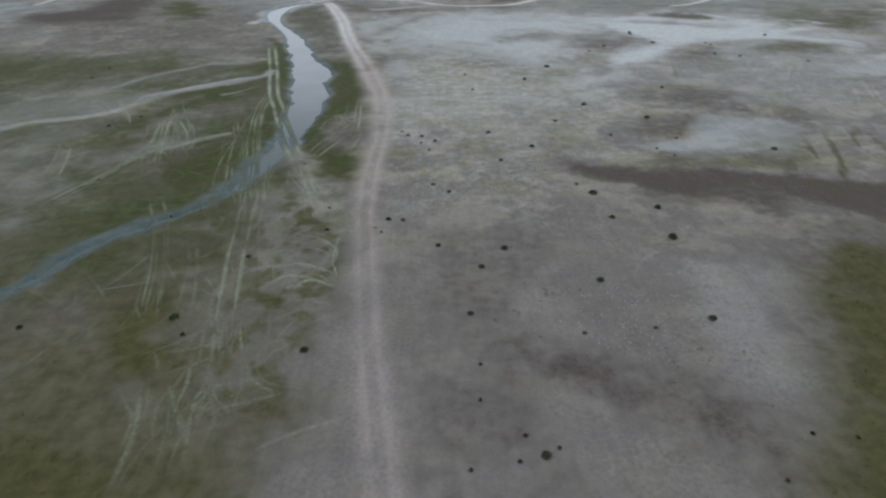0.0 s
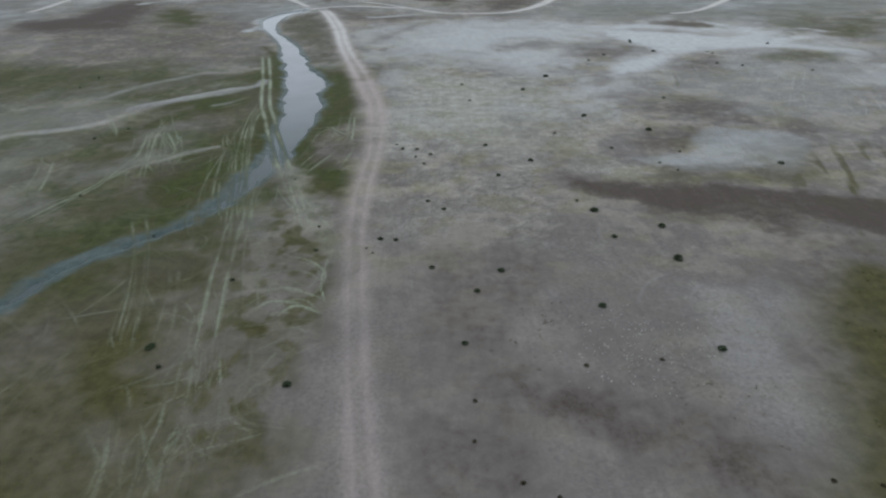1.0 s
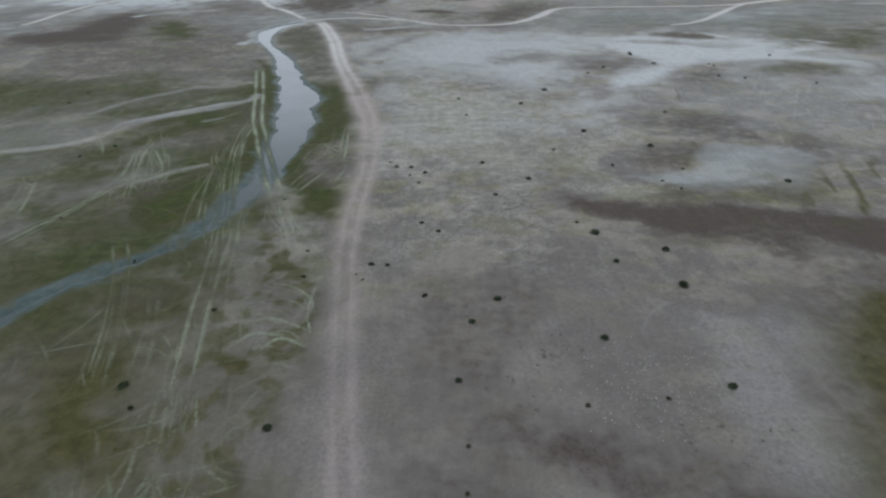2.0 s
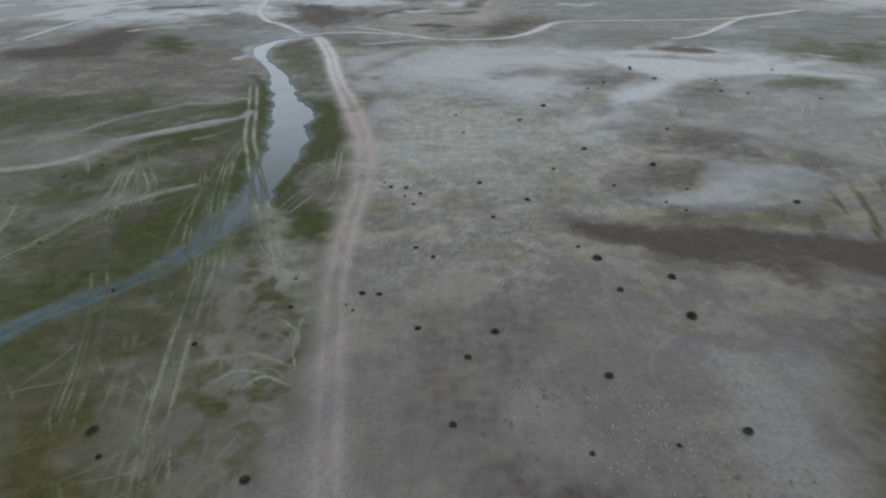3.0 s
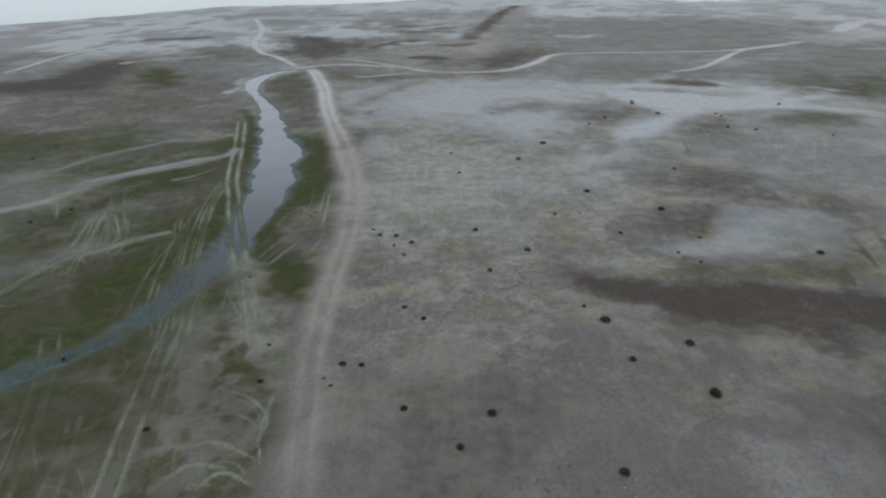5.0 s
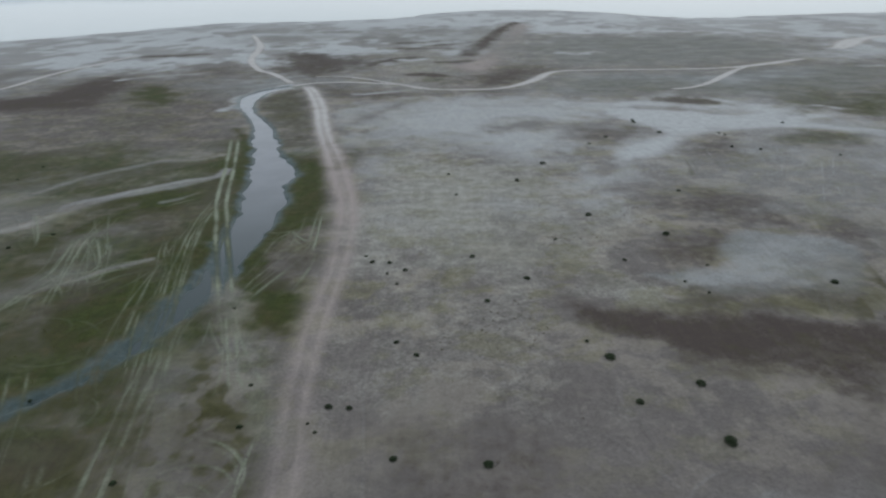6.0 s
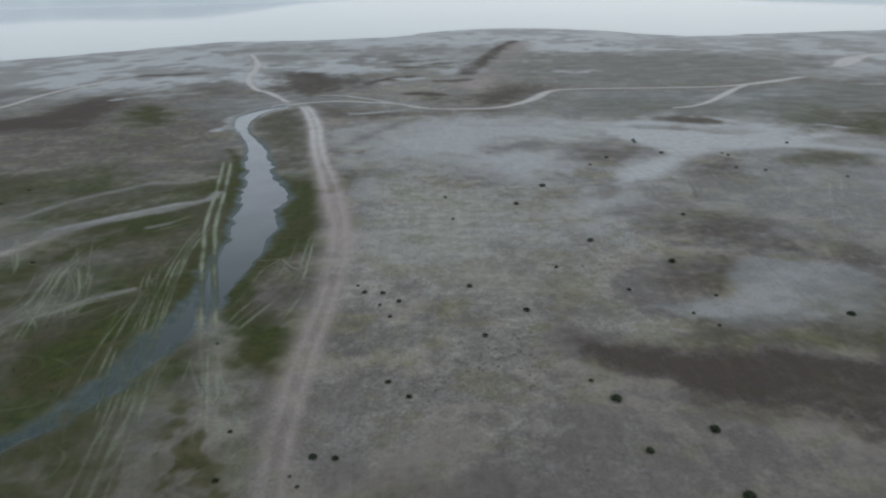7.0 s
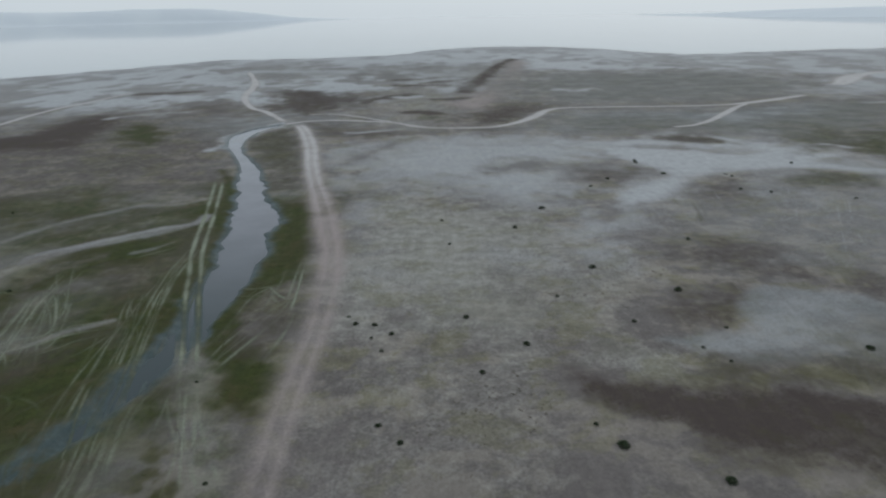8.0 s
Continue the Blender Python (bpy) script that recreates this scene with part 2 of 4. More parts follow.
# kind of ground, outline in the plan, soft edge, raggedness, strength
ZONES = []
ZONES.append(("brown", ((-116, 194), (-93, 184), (-76, 188), (-58, 189), (-53, 206), (-56, 224), (-71, 264), (-102, 307), (-139, 336), (-156, 315), (-159, 287), (-162, 259)), 12, 16, 0.42))
ZONES.append(("brown", ((-146, 236), (-125, 238), (-113, 242), (-118, 264), (-119, 282), (-129, 307), (-143, 313), (-147, 289), (-147, 268), (-160, 256)), 6, 7, 0.9))
ZONES.append(("brown", ((-115, 323), (-80, 306), (-84, 329), (-97, 348), (-119, 348)), 12, 12, 0.55))
ZONES.append(("grass", ((-110, 258), (-95, 240), (-85, 242), (-88, 260), (-104, 284), (-115, 288), (-116, 275)), 5, 8, 0.8))
ZONES.append(("grass", ((-96, 204), (-77, 201), (-71, 215), (-79, 231), (-98, 235), (-106, 222)), 6, 8, 0.35))
ZONES.append(("brown", ((-76, 375), (-60, 388), (-33, 368), (-17, 346), (-28, 324), (-37, 312), (-51, 308), (-62, 317), (-70, 344)), 12, 18, 0.85))
ZONES.append(("brown", ((-50, 290), (-32, 274), (-14, 267), (-1, 250), (-8, 245), (-28, 247), (-41, 264)), 5, 8, 0.5))
ZONES.append(("track", ((-26, 304), (-11, 290), (3, 270), (11, 264), (22, 268), (19, 291), (8, 303), (-13, 327), (-23, 320)), 4, 8, 0.4))
ZONES.append(("crust", ((-28, 361), (-11, 400), (20, 360), (23, 290), (7, 265), (-16, 291)), 14, 16, 0.6))
ZONES.append(("grass", ((-3, 284), (7, 277), (10, 290), (0, 295)), 4, 6, 0.5))
ZONES.append(("brown", ((-12, 302), (3, 294), (12, 290), (18, 281), (12, 293), (3, 307)), 2, 4, 0.8))
ZONES.append(("track", ((12, 312), (24, 300), (37, 332), (48, 390), (77, 530), (66, 557), (35, 402), (22, 353), (13, 336)), 6, 8, 0.75))
ZONES.append(("brown", ((20, 286), (28, 269), (39, 281), (50, 300), (62, 314), (60, 329), (44, 327), (30, 309)), 9, 12, 0.8))
ZONES.append(("brown", ((-29, 328), (-14, 347), (2, 356), (-15, 359), (-28, 342)), 2, 4, 0.7))
ZONES.append(("mud", ((42, 250), (58, 292), (82, 295), (124, 295), (167, 309), (198, 304), (143, 224), (115, 227), (103, 238), (84, 248), (64, 244)), 8, 10, 0.9))
ZONES.append(("grass", ((50, 252), (68, 244), (94, 243), (120, 236), (149, 232), (198, 304), (179, 316), (140, 281), (113, 264), (95, 280), (57, 285)), 8, 14, 0.34))
ZONES.append(("mud", ((-106, 418), (-70, 443), (-17, 401), (22, 359), (54, 326), (74, 448), (56, 560), (-26, 559), (-156, 539)), 20, 30, 0.5))
ZONES.append(("mud", ((54, 326), (87, 314), (134, 317), (171, 330), (200, 363), (194, 439), (124, 444), (74, 448), (52, 389)), 14, 16, 0.8))
ZONES.append(("grass", ((54, 326), (87, 314), (134, 317), (171, 330), (200, 363), (194, 439), (124, 444), (74, 448), (52, 389)), 14, 20, 0.26))
ZONES.append(("grass", ((123, 211), (135, 204), (164, 246), (149, 240), (134, 229)), 6, 8, 0.6))
ZONES.append(("grass", ((110, 217), (123, 211), (142, 238), (138, 255), (121, 240)), 6, 8, 0.45))
ZONES.append(("brown", ((77, 235), (80, 230), (89, 226), (95, 229), (92, 235), (83, 239)), 1.5, 2, 0.8))
ZONES.append(("grass", ((77, 235), (80, 230), (89, 226), (95, 229), (92, 235), (83, 239)), 1.5, 2, 0.4))
ZONES.append(("pale", ((-25, 186), (-15, 202), (-4, 233), (22, 241), (47, 238), (63, 222), (54, 202), (42, 173), (32, 159), (17, 158), (3, 173), (-12, 175)), 9, 14, 0.72))
ZONES.append(("crust", ((-13, 134), (-14, 155), (-12, 175), (3, 183), (18, 164), (29, 155), (34, 139), (24, 113), (17, 106), (7, 108), (-3, 114), (-10, 118)), 10, 14, 0.8))
ZONES.append(("pale", ((-28, 204), (-26, 237), (-5, 247), (22, 249), (49, 244), (64, 226), (40, 204), (9, 200)), 6, 10, 0.6))
ZONES.append(("pale", ((-2, 235), (5, 229), (17, 231), (22, 238), (10, 242), (-1, 241)), 2.5, 4, 0.6))
ZONES.append(("pale", ((19, 170), (26, 166), (36, 170), (42, 177), (33, 182), (22, 179)), 4, 6, 0.42))
ZONES.append(("pale", ((30, 148), (39, 143), (50, 152), (58, 167), (51, 170), (40, 164)), 6, 9, 0.62))
ZONES.append(("pale", ((9, 136), (14, 132), (19, 129), (25, 128), (28, 132), (24, 138), (16, 141)), 3, 5, 0.36))
ZONES.append(("grass", ((-19, 175), (-12, 169), (-5, 176), (-7, 190), (-15, 190)), 4, 8, 0.28))
ZONES.append(("grass", ((8, 111), (14, 109), (20, 109), (24, 120), (19, 126), (12, 125), (7, 120)), 5, 10, 0.26))
ZONES.append(("brown", ((17, 199), (28, 194), (38, 197), (38, 207), (26, 211)), 3, 6, 0.5))
ZONES.append(("brown", ((39, 204), (52, 204), (61, 194), (64, 189), (55, 185), (44, 180), (37, 186)), 2.5, 4, 0.42))
ZONES.append(("brown", ((-22, 210), (-16, 212), (-8, 230), (-6, 241), (-10, 239), (-18, 223), (-23, 216)), 3, 5, 0.45))
ZONES.append(("pale", ((56, 223), (74, 219), (84, 214), (94, 209), (104, 201), (113, 194), (122, 186), (111, 171), (109, 188), (96, 192), (86, 191), (77, 189), (69, 184), (64, 176), (57, 168), (47, 163), (44, 170), (54, 182), (64, 188), (63, 196), (57, 208)), 2.2, 3, 0.95))
ZONES.append(("mud", ((64, 175), (78, 186), (93, 187), (112, 184), (114, 169), (74, 110), (66, 120), (53, 121), (47, 138), (52, 153)), 6, 8, 0.55))
ZONES.append(("pale", ((58, 149), (73, 163), (87, 169), (111, 165), (84, 128), (72, 129), (64, 140)), 6, 10, 0.3))
ZONES.append(("grass", ((64, 175), (77, 184), (92, 186), (111, 183), (111, 165), (77, 114), (66, 120), (53, 122), (54, 140), (58, 157)), 6, 12, 0.13))
ZONES.append(("grass", ((88, 180), (94, 187), (105, 189), (113, 184), (108, 177), (96, 172), (89, 174)), 3.5, 5, 0.5))
ZONES.append(("brown", ((63, 168), (71, 167), (80, 177), (77, 185), (68, 179)), 3, 5, 0.4))
ZONES.append(("brown", ((44, 130), (49, 128), (56, 126), (61, 122), (72, 119), (74, 124), (64, 129), (61, 137), (57, 142), (48, 138)), 4, 8, 0.45))
ZONES.append(("brown", ((37, 111), (39, 108), (44, 108), (47, 110), (51, 119), (50, 122), (45, 123), (39, 119)), 4, 5, 0.52))
ZONES.append(("mud", ((32, 107), (39, 107), (46, 108), (52, 119), (60, 120), (65, 118), (67, 112), (60, 100), (52, 100), (47, 100), (42, 100), (38, 102), (35, 104)), 1.2, 2, 0.95))
ZONES.append(("pale", ((37, 105), (43, 106), (47, 109), (53, 119), (60, 120), (64, 118), (65, 114), (62, 106), (54, 103), (47, 101), (43, 101), (39, 103)), 2, 2.5, 0.3))
ZONES.append(("grass", ((51, 100), (58, 106), (64, 108), (67, 105), (59, 95), (53, 95)), 3, 6, 0.32))
ZONES.append(("crust", ((20, 101), (25, 99), (32, 95), (36, 101), (32, 106), (26, 108), (22, 105)), 3, 6, 0.75))
ZONES.append(("grass", ((21, 103), (27, 101), (32, 104), (30, 107), (24, 107)), 2.5, 6, 0.34))
ZONES.append(("grass", ((32, 96), (37, 94), (43, 94), (49, 92), (56, 90), (62, 98), (57, 99), (52, 100), (46, 99), (42, 100), (36, 101), (34, 98)), 2.2, 5, 0.46))
ZONES.append(("brown", ((20, 100), (24, 98), (27, 96), (32, 95), (37, 94), (43, 93), (48, 92), (56, 89), (48, 78), (45, 81), (42, 82), (39, 83), (34, 84), (31, 86), (29, 88), (26, 90), (23, 92), (21, 95), (20, 98)), 1.9, 2.2, 0.95))
ZONES.append(("brown", ((43, 94), (47, 93), (56, 91), (63, 89), (68, 88), (79, 84), (66, 66), (60, 75), (58, 79), (51, 83), (43, 83), (39, 84)), 1.3, 1.6, 0.95))
ZONES.append(("grass", ((39, 85), (42, 83), (47, 82), (48, 79), (55, 88), (49, 88), (44, 89), (40, 88)), 2.5, 4, 0.5))
ZONES.append(("grass", ((-7, 65), (-7, 78), (-7, 96), (3, 97), (11, 85), (9, 74), (4, 65)), 6, 10, 0.15))
ZONES.append(("crust", ((-8, 105), (-1, 113), (11, 107), (20, 101), (21, 92), (16, 78), (-9, 79), (-9, 91)), 7, 12, 0.32))
ZONES.append(("brown", ((42, 66), (58, 73), (73, 72), (44, 28), (24, 28), (29, 38), (35, 50)), 4, 5, 0.42))
ZONES.append(("grass", ((46, 64), (58, 71), (71, 71), (44, 28), (30, 28), (34, 38), (38, 50)), 4.5, 5, 0.9))
ZONES.append(("brown", ((4, 52), (8, 52), (11, 48), (15, 46), (18, 44), (22, 42), (26, 40), (22, 38), (17, 40), (12, 44), (8, 46)), 3.4, 4, 0.72))
ZONES.append(("brown", ((10, 56), (15, 57), (20, 55), (16, 53)), 2, 4, 0.28))
ZONES.append(("pale", ((28, 63), (35, 64), (40, 63), (37, 54), (32, 43), (29, 43), (30, 50), (27, 54)), 3, 5, 0.28))
ZONES.append(("mud", ((-86, 92), (-132, 155), (-109, 154), (-90, 158), (-70, 174), (-51, 180), (-45, 161), (-58, 142), (-58, 118), (-48, 111), (-56, 98), (-61, 83), (-67, 67)), 6, 10, 0.4))
ZONES.append(("pale", ((-102, 114), (-87, 118), (-82, 122), (-76, 125), (-69, 127), (-64, 136), (-62, 144), (-67, 148), (-74, 143), (-80, 152), (-86, 148), (-93, 141), (-113, 130)), 4, 6, 0.22))
ZONES.append(("pale", ((-66, 66), (-66, 76), (-69, 88), (-65, 98), (-58, 103), (-57, 123), (-48, 114), (-48, 104), (-55, 98), (-60, 88), (-61, 80), (-62, 70)), 3, 6, 0.13))
ZONES.append(("grass", ((-71, 109), (-69, 116), (-65, 121), (-62, 130), (-58, 139), (-43, 145), (-40, 136), (-47, 126), (-56, 123), (-59, 110), (-66, 106)), 2.5, 5, 0.62))
ZONES.append(("grass", ((-72, 148), (-65, 149), (-62, 156), (-54, 163), (-46, 165), (-48, 175), (-54, 169), (-60, 162), (-66, 156), (-71, 152)), 2.2, 3, 0.7))
ZONES.append(("grass", ((-63, 118), (-62, 126), (-61, 135), (-59, 142), (-51, 148), (-44, 154), (-41, 150), (-41, 141), (-41, 131), (-48, 129), (-56, 130), (-57, 124), (-58, 116)), 2.5, 5, 0.55))
ZONES.append(("brown", ((-42, 117), (-40, 124), (-40, 133), (-40, 140), (-45, 140), (-53, 136), (-53, 132)), 3, 6, 0.35))
ZONES.append(("pale", ((-53, 105), (-48, 107), (-46, 111), (-41, 114), (-42, 116), (-46, 118), (-45, 124), (-51, 130), (-57, 130), (-58, 125), (-60, 115)), 2, 4, 0.17))
ZONES.append(("grass", ((-40, 85), (-38, 88), (-36, 92), (-36, 97), (-35, 102), (-37, 110), (-40, 113), (-45, 111), (-47, 107), (-52, 102)), 1.8, 2, 1))
ZONES.append(("brown", ((-48, 95), (-45, 99), (-41, 103), (-39, 109), (-43, 112), (-46, 107), (-52, 101)), 3, 5, 0.42))
ZONES.append(("grass", ((-34, 103), (-34, 108), (-29, 110), (-31, 116), (-36, 122), (-36, 130), (-39, 131), (-39, 120), (-38, 111)), 1.3, 2, 0.75))
ZONES.append(("brown", ((-59, 249), (-57, 266), (-48, 269), (-40, 250), (-30, 204), (-33, 186), (-41, 202), (-52, 224)), 4, 6, 0.5))
ZONES.append(("grass", ((-58, 247), (-56, 261), (-48, 264), (-40, 245), (-30, 204), (-33, 186), (-40, 198), (-49, 216)), 4, 6, 0.52))
ZONES.append(("grass", ((-34, 179), (-30, 171), (-24, 172), (-20, 155), (-17, 142), (-17, 132), (-21, 127), (-23, 119), (-24, 112), (-25, 108), (-26, 111), (-27, 119), (-25, 128), (-26, 133), (-25, 140), (-28, 150), (-27, 157), (-30, 172)), 1.6, 2, 0.92))
ZONES.append(("pale", ((-37, 181), (-25, 186), (-23, 176), (-33, 175)), 1.8, 4, 0.3))
ZONES.append(("brown", ((-22, 116), (-21, 123), (-16, 127), (-14, 115), (-16, 109), (-19, 103), (-22, 101), (-23, 109)), 3, 6, 0.34))
ZONES.append(("grass", ((-55, 206), (-46, 193), (-42, 180), (-38, 162), (-35, 146), (-32, 132), (-32, 128), (-37, 141), (-44, 168), (-48, 185)), 1.3, 2, 0.85))
ZONES.append(("grass", ((-31, 94), (-29, 96), (-27, 100), (-25, 97), (-22, 90), (-24, 87), (-24, 83), (-26, 80), (-29, 84)), 2, 3, 0.6))
ZONES.append(("grass", ((-27, 92), (-25, 95), (-24, 94), (-21, 86), (-20, 81), (-22, 80), (-24, 84)), 2, 3, 0.5))
ZONES.append(("worn", ((-30, 87), (-31, 96), (-28, 97), (-24, 91), (-22, 97), (-16, 86), (-14, 78), (-12, 65), (-26, 66), (-27, 72), (-26, 79)), 4, 6, 0.12))
ZONES.append(("grass", ((-31, 85), (-31, 96), (-22, 91), (-18, 84), (-16, 78), (-13, 65), (-26, 66), (-27, 72)), 4, 8, 0.42))
ZONES.append(("worn", ((-29, 108), (-27, 109), (-24, 102), (-20, 94), (-18, 86), (-14, 79), (-19, 79), (-21, 86), (-25, 96), (-27, 102)), 1.6, 3, 0.42))
ZONES.append(("worn", ((-30, 94), (-28, 97), (-24, 86), (-22, 78), (-20, 72), (-18, 65), (-23, 65), (-24, 72), (-25, 79), (-28, 87)), 1.8, 3, 0.3))
ZONES.append(("worn", ((-27, 102), (-23, 103), (-19, 92), (-14, 81), (-12, 73), (-16, 76), (-21, 86), (-24, 92)), 1.8, 3, 0.45))
ZONES.append(("grass", ((-29, 91), (-26, 97), (-22, 89), (-18, 81), (-15, 73), (-13, 65), (-12, 57), (-12, 54), (-15, 56), (-18, 58), (-19, 65), (-22, 74), (-22, 81), (-26, 84)), 1.8, 6, 0.34))
ZONES.append(("grass", ((-46, 68), (-41, 71), (-37, 74), (-34, 79), (-29, 76), (-28, 68), (-30, 65), (-29, 59), (-28, 53), (-26, 47), (-35, 47), (-47, 66)), 2.5, 3, 0.95))
ZONES.append(("brown", ((-54, 56), (-50, 58), (-45, 62), (-40, 72), (-36, 77), (-30, 76), (-28, 66), (-32, 61), (-35, 52), (-44, 48), (-48, 48)), 3, 6, 0.3))
ZONES.append(("brown", ((-36, 74), (-33, 78), (-29, 76), (-28, 69), (-34, 68)), 2, 4, 0.42))
ZONES.append(("worn", ((-31, 65), (-26, 69), (-22, 70), (-20, 63), (-22, 58), (-22, 53), (-21, 47), (-24, 47), (-27, 53), (-28, 58)), 2.5, 5, 0.2))
ZONES.append(("grass", ((-50, 52), (-39, 56), (-24, 52), (-20, 46), (-15, 44), (-14, 39), (-19, 36), (-20, 33), (-19, 30), (-36, 30)), 3.5, 5, 0.62))
ZONES.append(("grass", ((-43, 74), (-40, 76), (-34, 78), (-29, 77), (-26, 75), (-26, 72), (-26, 68), (-27, 66), (-36, 65)), 2.2, 4, 0.95))
ZONES.append(("brown", ((-40, 73), (-33, 77), (-27, 75), (-27, 71), (-30, 68), (-36, 67)), 3, 5, 0.3))
ZONES.append(("grass", ((-20, 73), (-22, 78), (-20, 80), (-18, 78), (-17, 74), (-18, 72)), 1.5, 3, 0.6))
ZONES.append(("grass", ((-23, 81), (-26, 90), (-25, 94), (-23, 91), (-21, 82), (-22, 80)), 1.4, 2, 0.7))
ZONES.append(("brown", ((-20, 74), (-19, 78), (-17, 75), (-18, 73)), 2, 3, 0.35))
ZONES.append(("pale", ((-31, 43), (-29, 44), (-25, 42), (-24, 40), (-27, 40), (-29, 41)), 1.2, 2, 0.14))
ZONES.append(("mud", ((-35, 86), (-35, 97), (-34, 104), (-29, 106), (-23, 97), (-19, 84), (-21, 78), (-27, 77)), 3, 5, 0.3))
ZONES.append(("pale", ((-65, 242), (-69, 258), (-64, 269), (-55, 284), (-52, 274), (-58, 257), (-60, 247), (-58, 236), (-53, 222), (-55, 224), (-60, 230)), 1.6, 3, 0.95))
ZONES.append(("pale", ((-69, 232), (-66, 236), (-64, 231), (-67, 230)), 1.2, 2, 1))
ZONES.append(("pale", ((40, 278), (48, 284), (52, 300), (47, 294), (42, 287)), 1.5, 2, 0.55))
# kind of ground, middle line, half width, strength
BANDS = []
BANDS.append(("pale", ((-70, 131), (-68, 136), (-68, 141), (-65, 144), (-62, 146), (-59, 149), (-55, 152), (-50, 156), (-45, 158), (-44, 163)), 1, 0.5))
BANDS.append(("pale", ((-102, 114), (-93, 117), (-88, 121), (-84, 124), (-78, 126), (-72, 129), (-68, 133), (-65, 141), (-62, 145), (-57, 148), (-49, 154), (-44, 160)), 1.3, 0.4))
BANDS.append(("pale", ((-80, 146), (-76, 156), (-72, 162), (-66, 168), (-62, 172), (-54, 172), (-49, 176)), 1.2, 0.3))
BANDS.append(("pale", ((-50, 142), (-47, 144), (-45, 147)), 0.7, 0.35))
BANDS.append(("pale", ((-49, 108), (-46, 112), (-44, 113), (-41, 115)), 0.6, 0.35))
BANDS.append(("pale", ((-134, 303), (-127, 309), (-116, 314), (-105, 317)), 1.6, 0.9))
BANDS.append(("pale", ((87, 502), (104, 502), (122, 493), (138, 479), (165, 468)), 7, 1))
BANDS.append(("pale", ((68, 365), (77, 359), (86, 366)), 3.5, 0.7))
BANDS.append(("pale", ((-48, 389), (-39, 387)), 3.5, 1))
BANDS.append(("pale", ((-104, 427), (-94, 431)), 3, 1))
BANDS.append(("pale", ((-14, 351), (-9, 348), (-3, 351)), 3, 0.9))
BANDS.append(("pale", ((-27, 258), (-23, 257), (-19, 259), (-11, 261)), 1.2, 0.75))
BANDS.append(("pale", ((59, 259), (69, 257)), 1.2, 0.5))
BANDS.append(("pale", ((105, 230), (106, 228)), 1.2, 0.9))
BANDS.append(("pale", ((119, 221), (124, 220), (126, 216)), 1.2, 0.8))
BANDS.append(("pale", ((190, 303), (199, 302)), 2.5, 0.8))
# dark line on the bank: its shaded face painted as brown ground
BANDS.append(("brown", ((69, 568), (54, 516), (38, 441), (30, 401), (23, 374), (18, 360)), 4, 1))
BANDS.append(("brown", ((5, 339), (13, 339), (18, 342)), 3, 0.9))
BANDS.append(("brown", ((2, 406), (16, 415), (29, 419)), 4, 0.8))
BANDS.append(("brown", ((-17, 396), (-4, 394), (12, 391)), 3, 0.8))
BANDS.append(("brown", ((-63, 373), (-52, 342), (-45, 334)), 4, 0.6))
BANDS.append(("brown", ((-19, 426), (-5, 423), (6, 434)), 4, 0.7))
BANDS.append(("brown", ((-154, 383), (-138, 383), (-126, 388)), 4, 0.8))
BANDS.append(("brown", ((-135, 239), (-127, 240), (-121, 242)), 2.5, 0.8))
# lines driven by vehicles: middle line, half width of a rut, how worn
DRIVES = []
DRIVES.append((((-52.2, 198.4), (-48.9, 185.2), (-44.9, 169.3), (-42.1, 157.4), (-39.8, 147.2), (-37.8, 139.3), (-35.2, 131.5), (-33.5, 125.8), (-30.9, 117.8), (-28, 109.3), (-25.6, 102.2), (-23.6, 96.2), (-21.5, 90)), 0.42, 0.95))
DRIVES.append((((-30.3, 114.1), (-26.8, 104.3), (-24.2, 97.9), (-21, 90.4), (-17.6, 83.9), (-14.4, 78.2)), 0.4, 0.5))
DRIVES.append((((-39.7, 146), (-39.1, 138.6), (-38.9, 132.5), (-38, 125.7), (-36.6, 117.7), (-35.4, 110.9), (-33.6, 103.9), (-32.3, 97.7), (-31.2, 92.3), (-30.2, 86.8)), 0.3, 0.62))
DRIVES.append((((-30.7, 92.6), (-29.1, 85.9), (-28.4, 80.1), (-27.3, 73.7), (-26.5, 68.2), (-25.4, 62.6), (-24.3, 56.9), (-23.1, 50.9)), 0.3, 0.55))
DRIVES.append((((-37, 91.1), (-35.4, 84.6), (-32.6, 78.9)), 0.2, 0.35))
DRIVES.append((((-43.9, 86.5), (-39.8, 77.9), (-37.4, 71.8), (-35.6, 66.6), (-34, 61.1), (-32.5, 55.7)), 0.24, 0.45))
DRIVES.append((((26.1, 69.6), (28.1, 71.8), (30.6, 73.4)), 0.2, 0.2))
# single wheel marks
MARKS = []
MARKS.append(((85.1, 169.5), (76.2, 152.0), (69.6, 139.6)))
MARKS.append(((88.8, 171.5), (79.4, 155.4), (70.7, 136.7)))
MARKS.append(((90.6, 169.0), (77.5, 148.5), (67.4, 134.2)))
MARKS.append(((90.4, 162.5), (80.8, 145.0), (73.3, 131.3)))
MARKS.append(((95.3, 166.4), (84.8, 147.9), (78.5, 133.5)))
MARKS.append(((91.3, 154.5), (80.1, 138.9)))
MARKS.append(((51.7, 122.3), (49.6, 115.5), (47.6, 109.7)))
MARKS.append(((54.6, 123.1), (50.8, 114.6), (47.3, 107.3)))
MARKS.append(((53.7, 100.0), (52.3, 95.3), (51.1, 91.1)))
MARKS.append(((55.0, 100.0), (52.8, 94.1), (51.5, 90.1)))
MARKS.append(((-9.5, 121.7), (-7.2, 97.4), (-5.1, 78.1), (-3.5, 64.8), (-2.5, 58.0)))
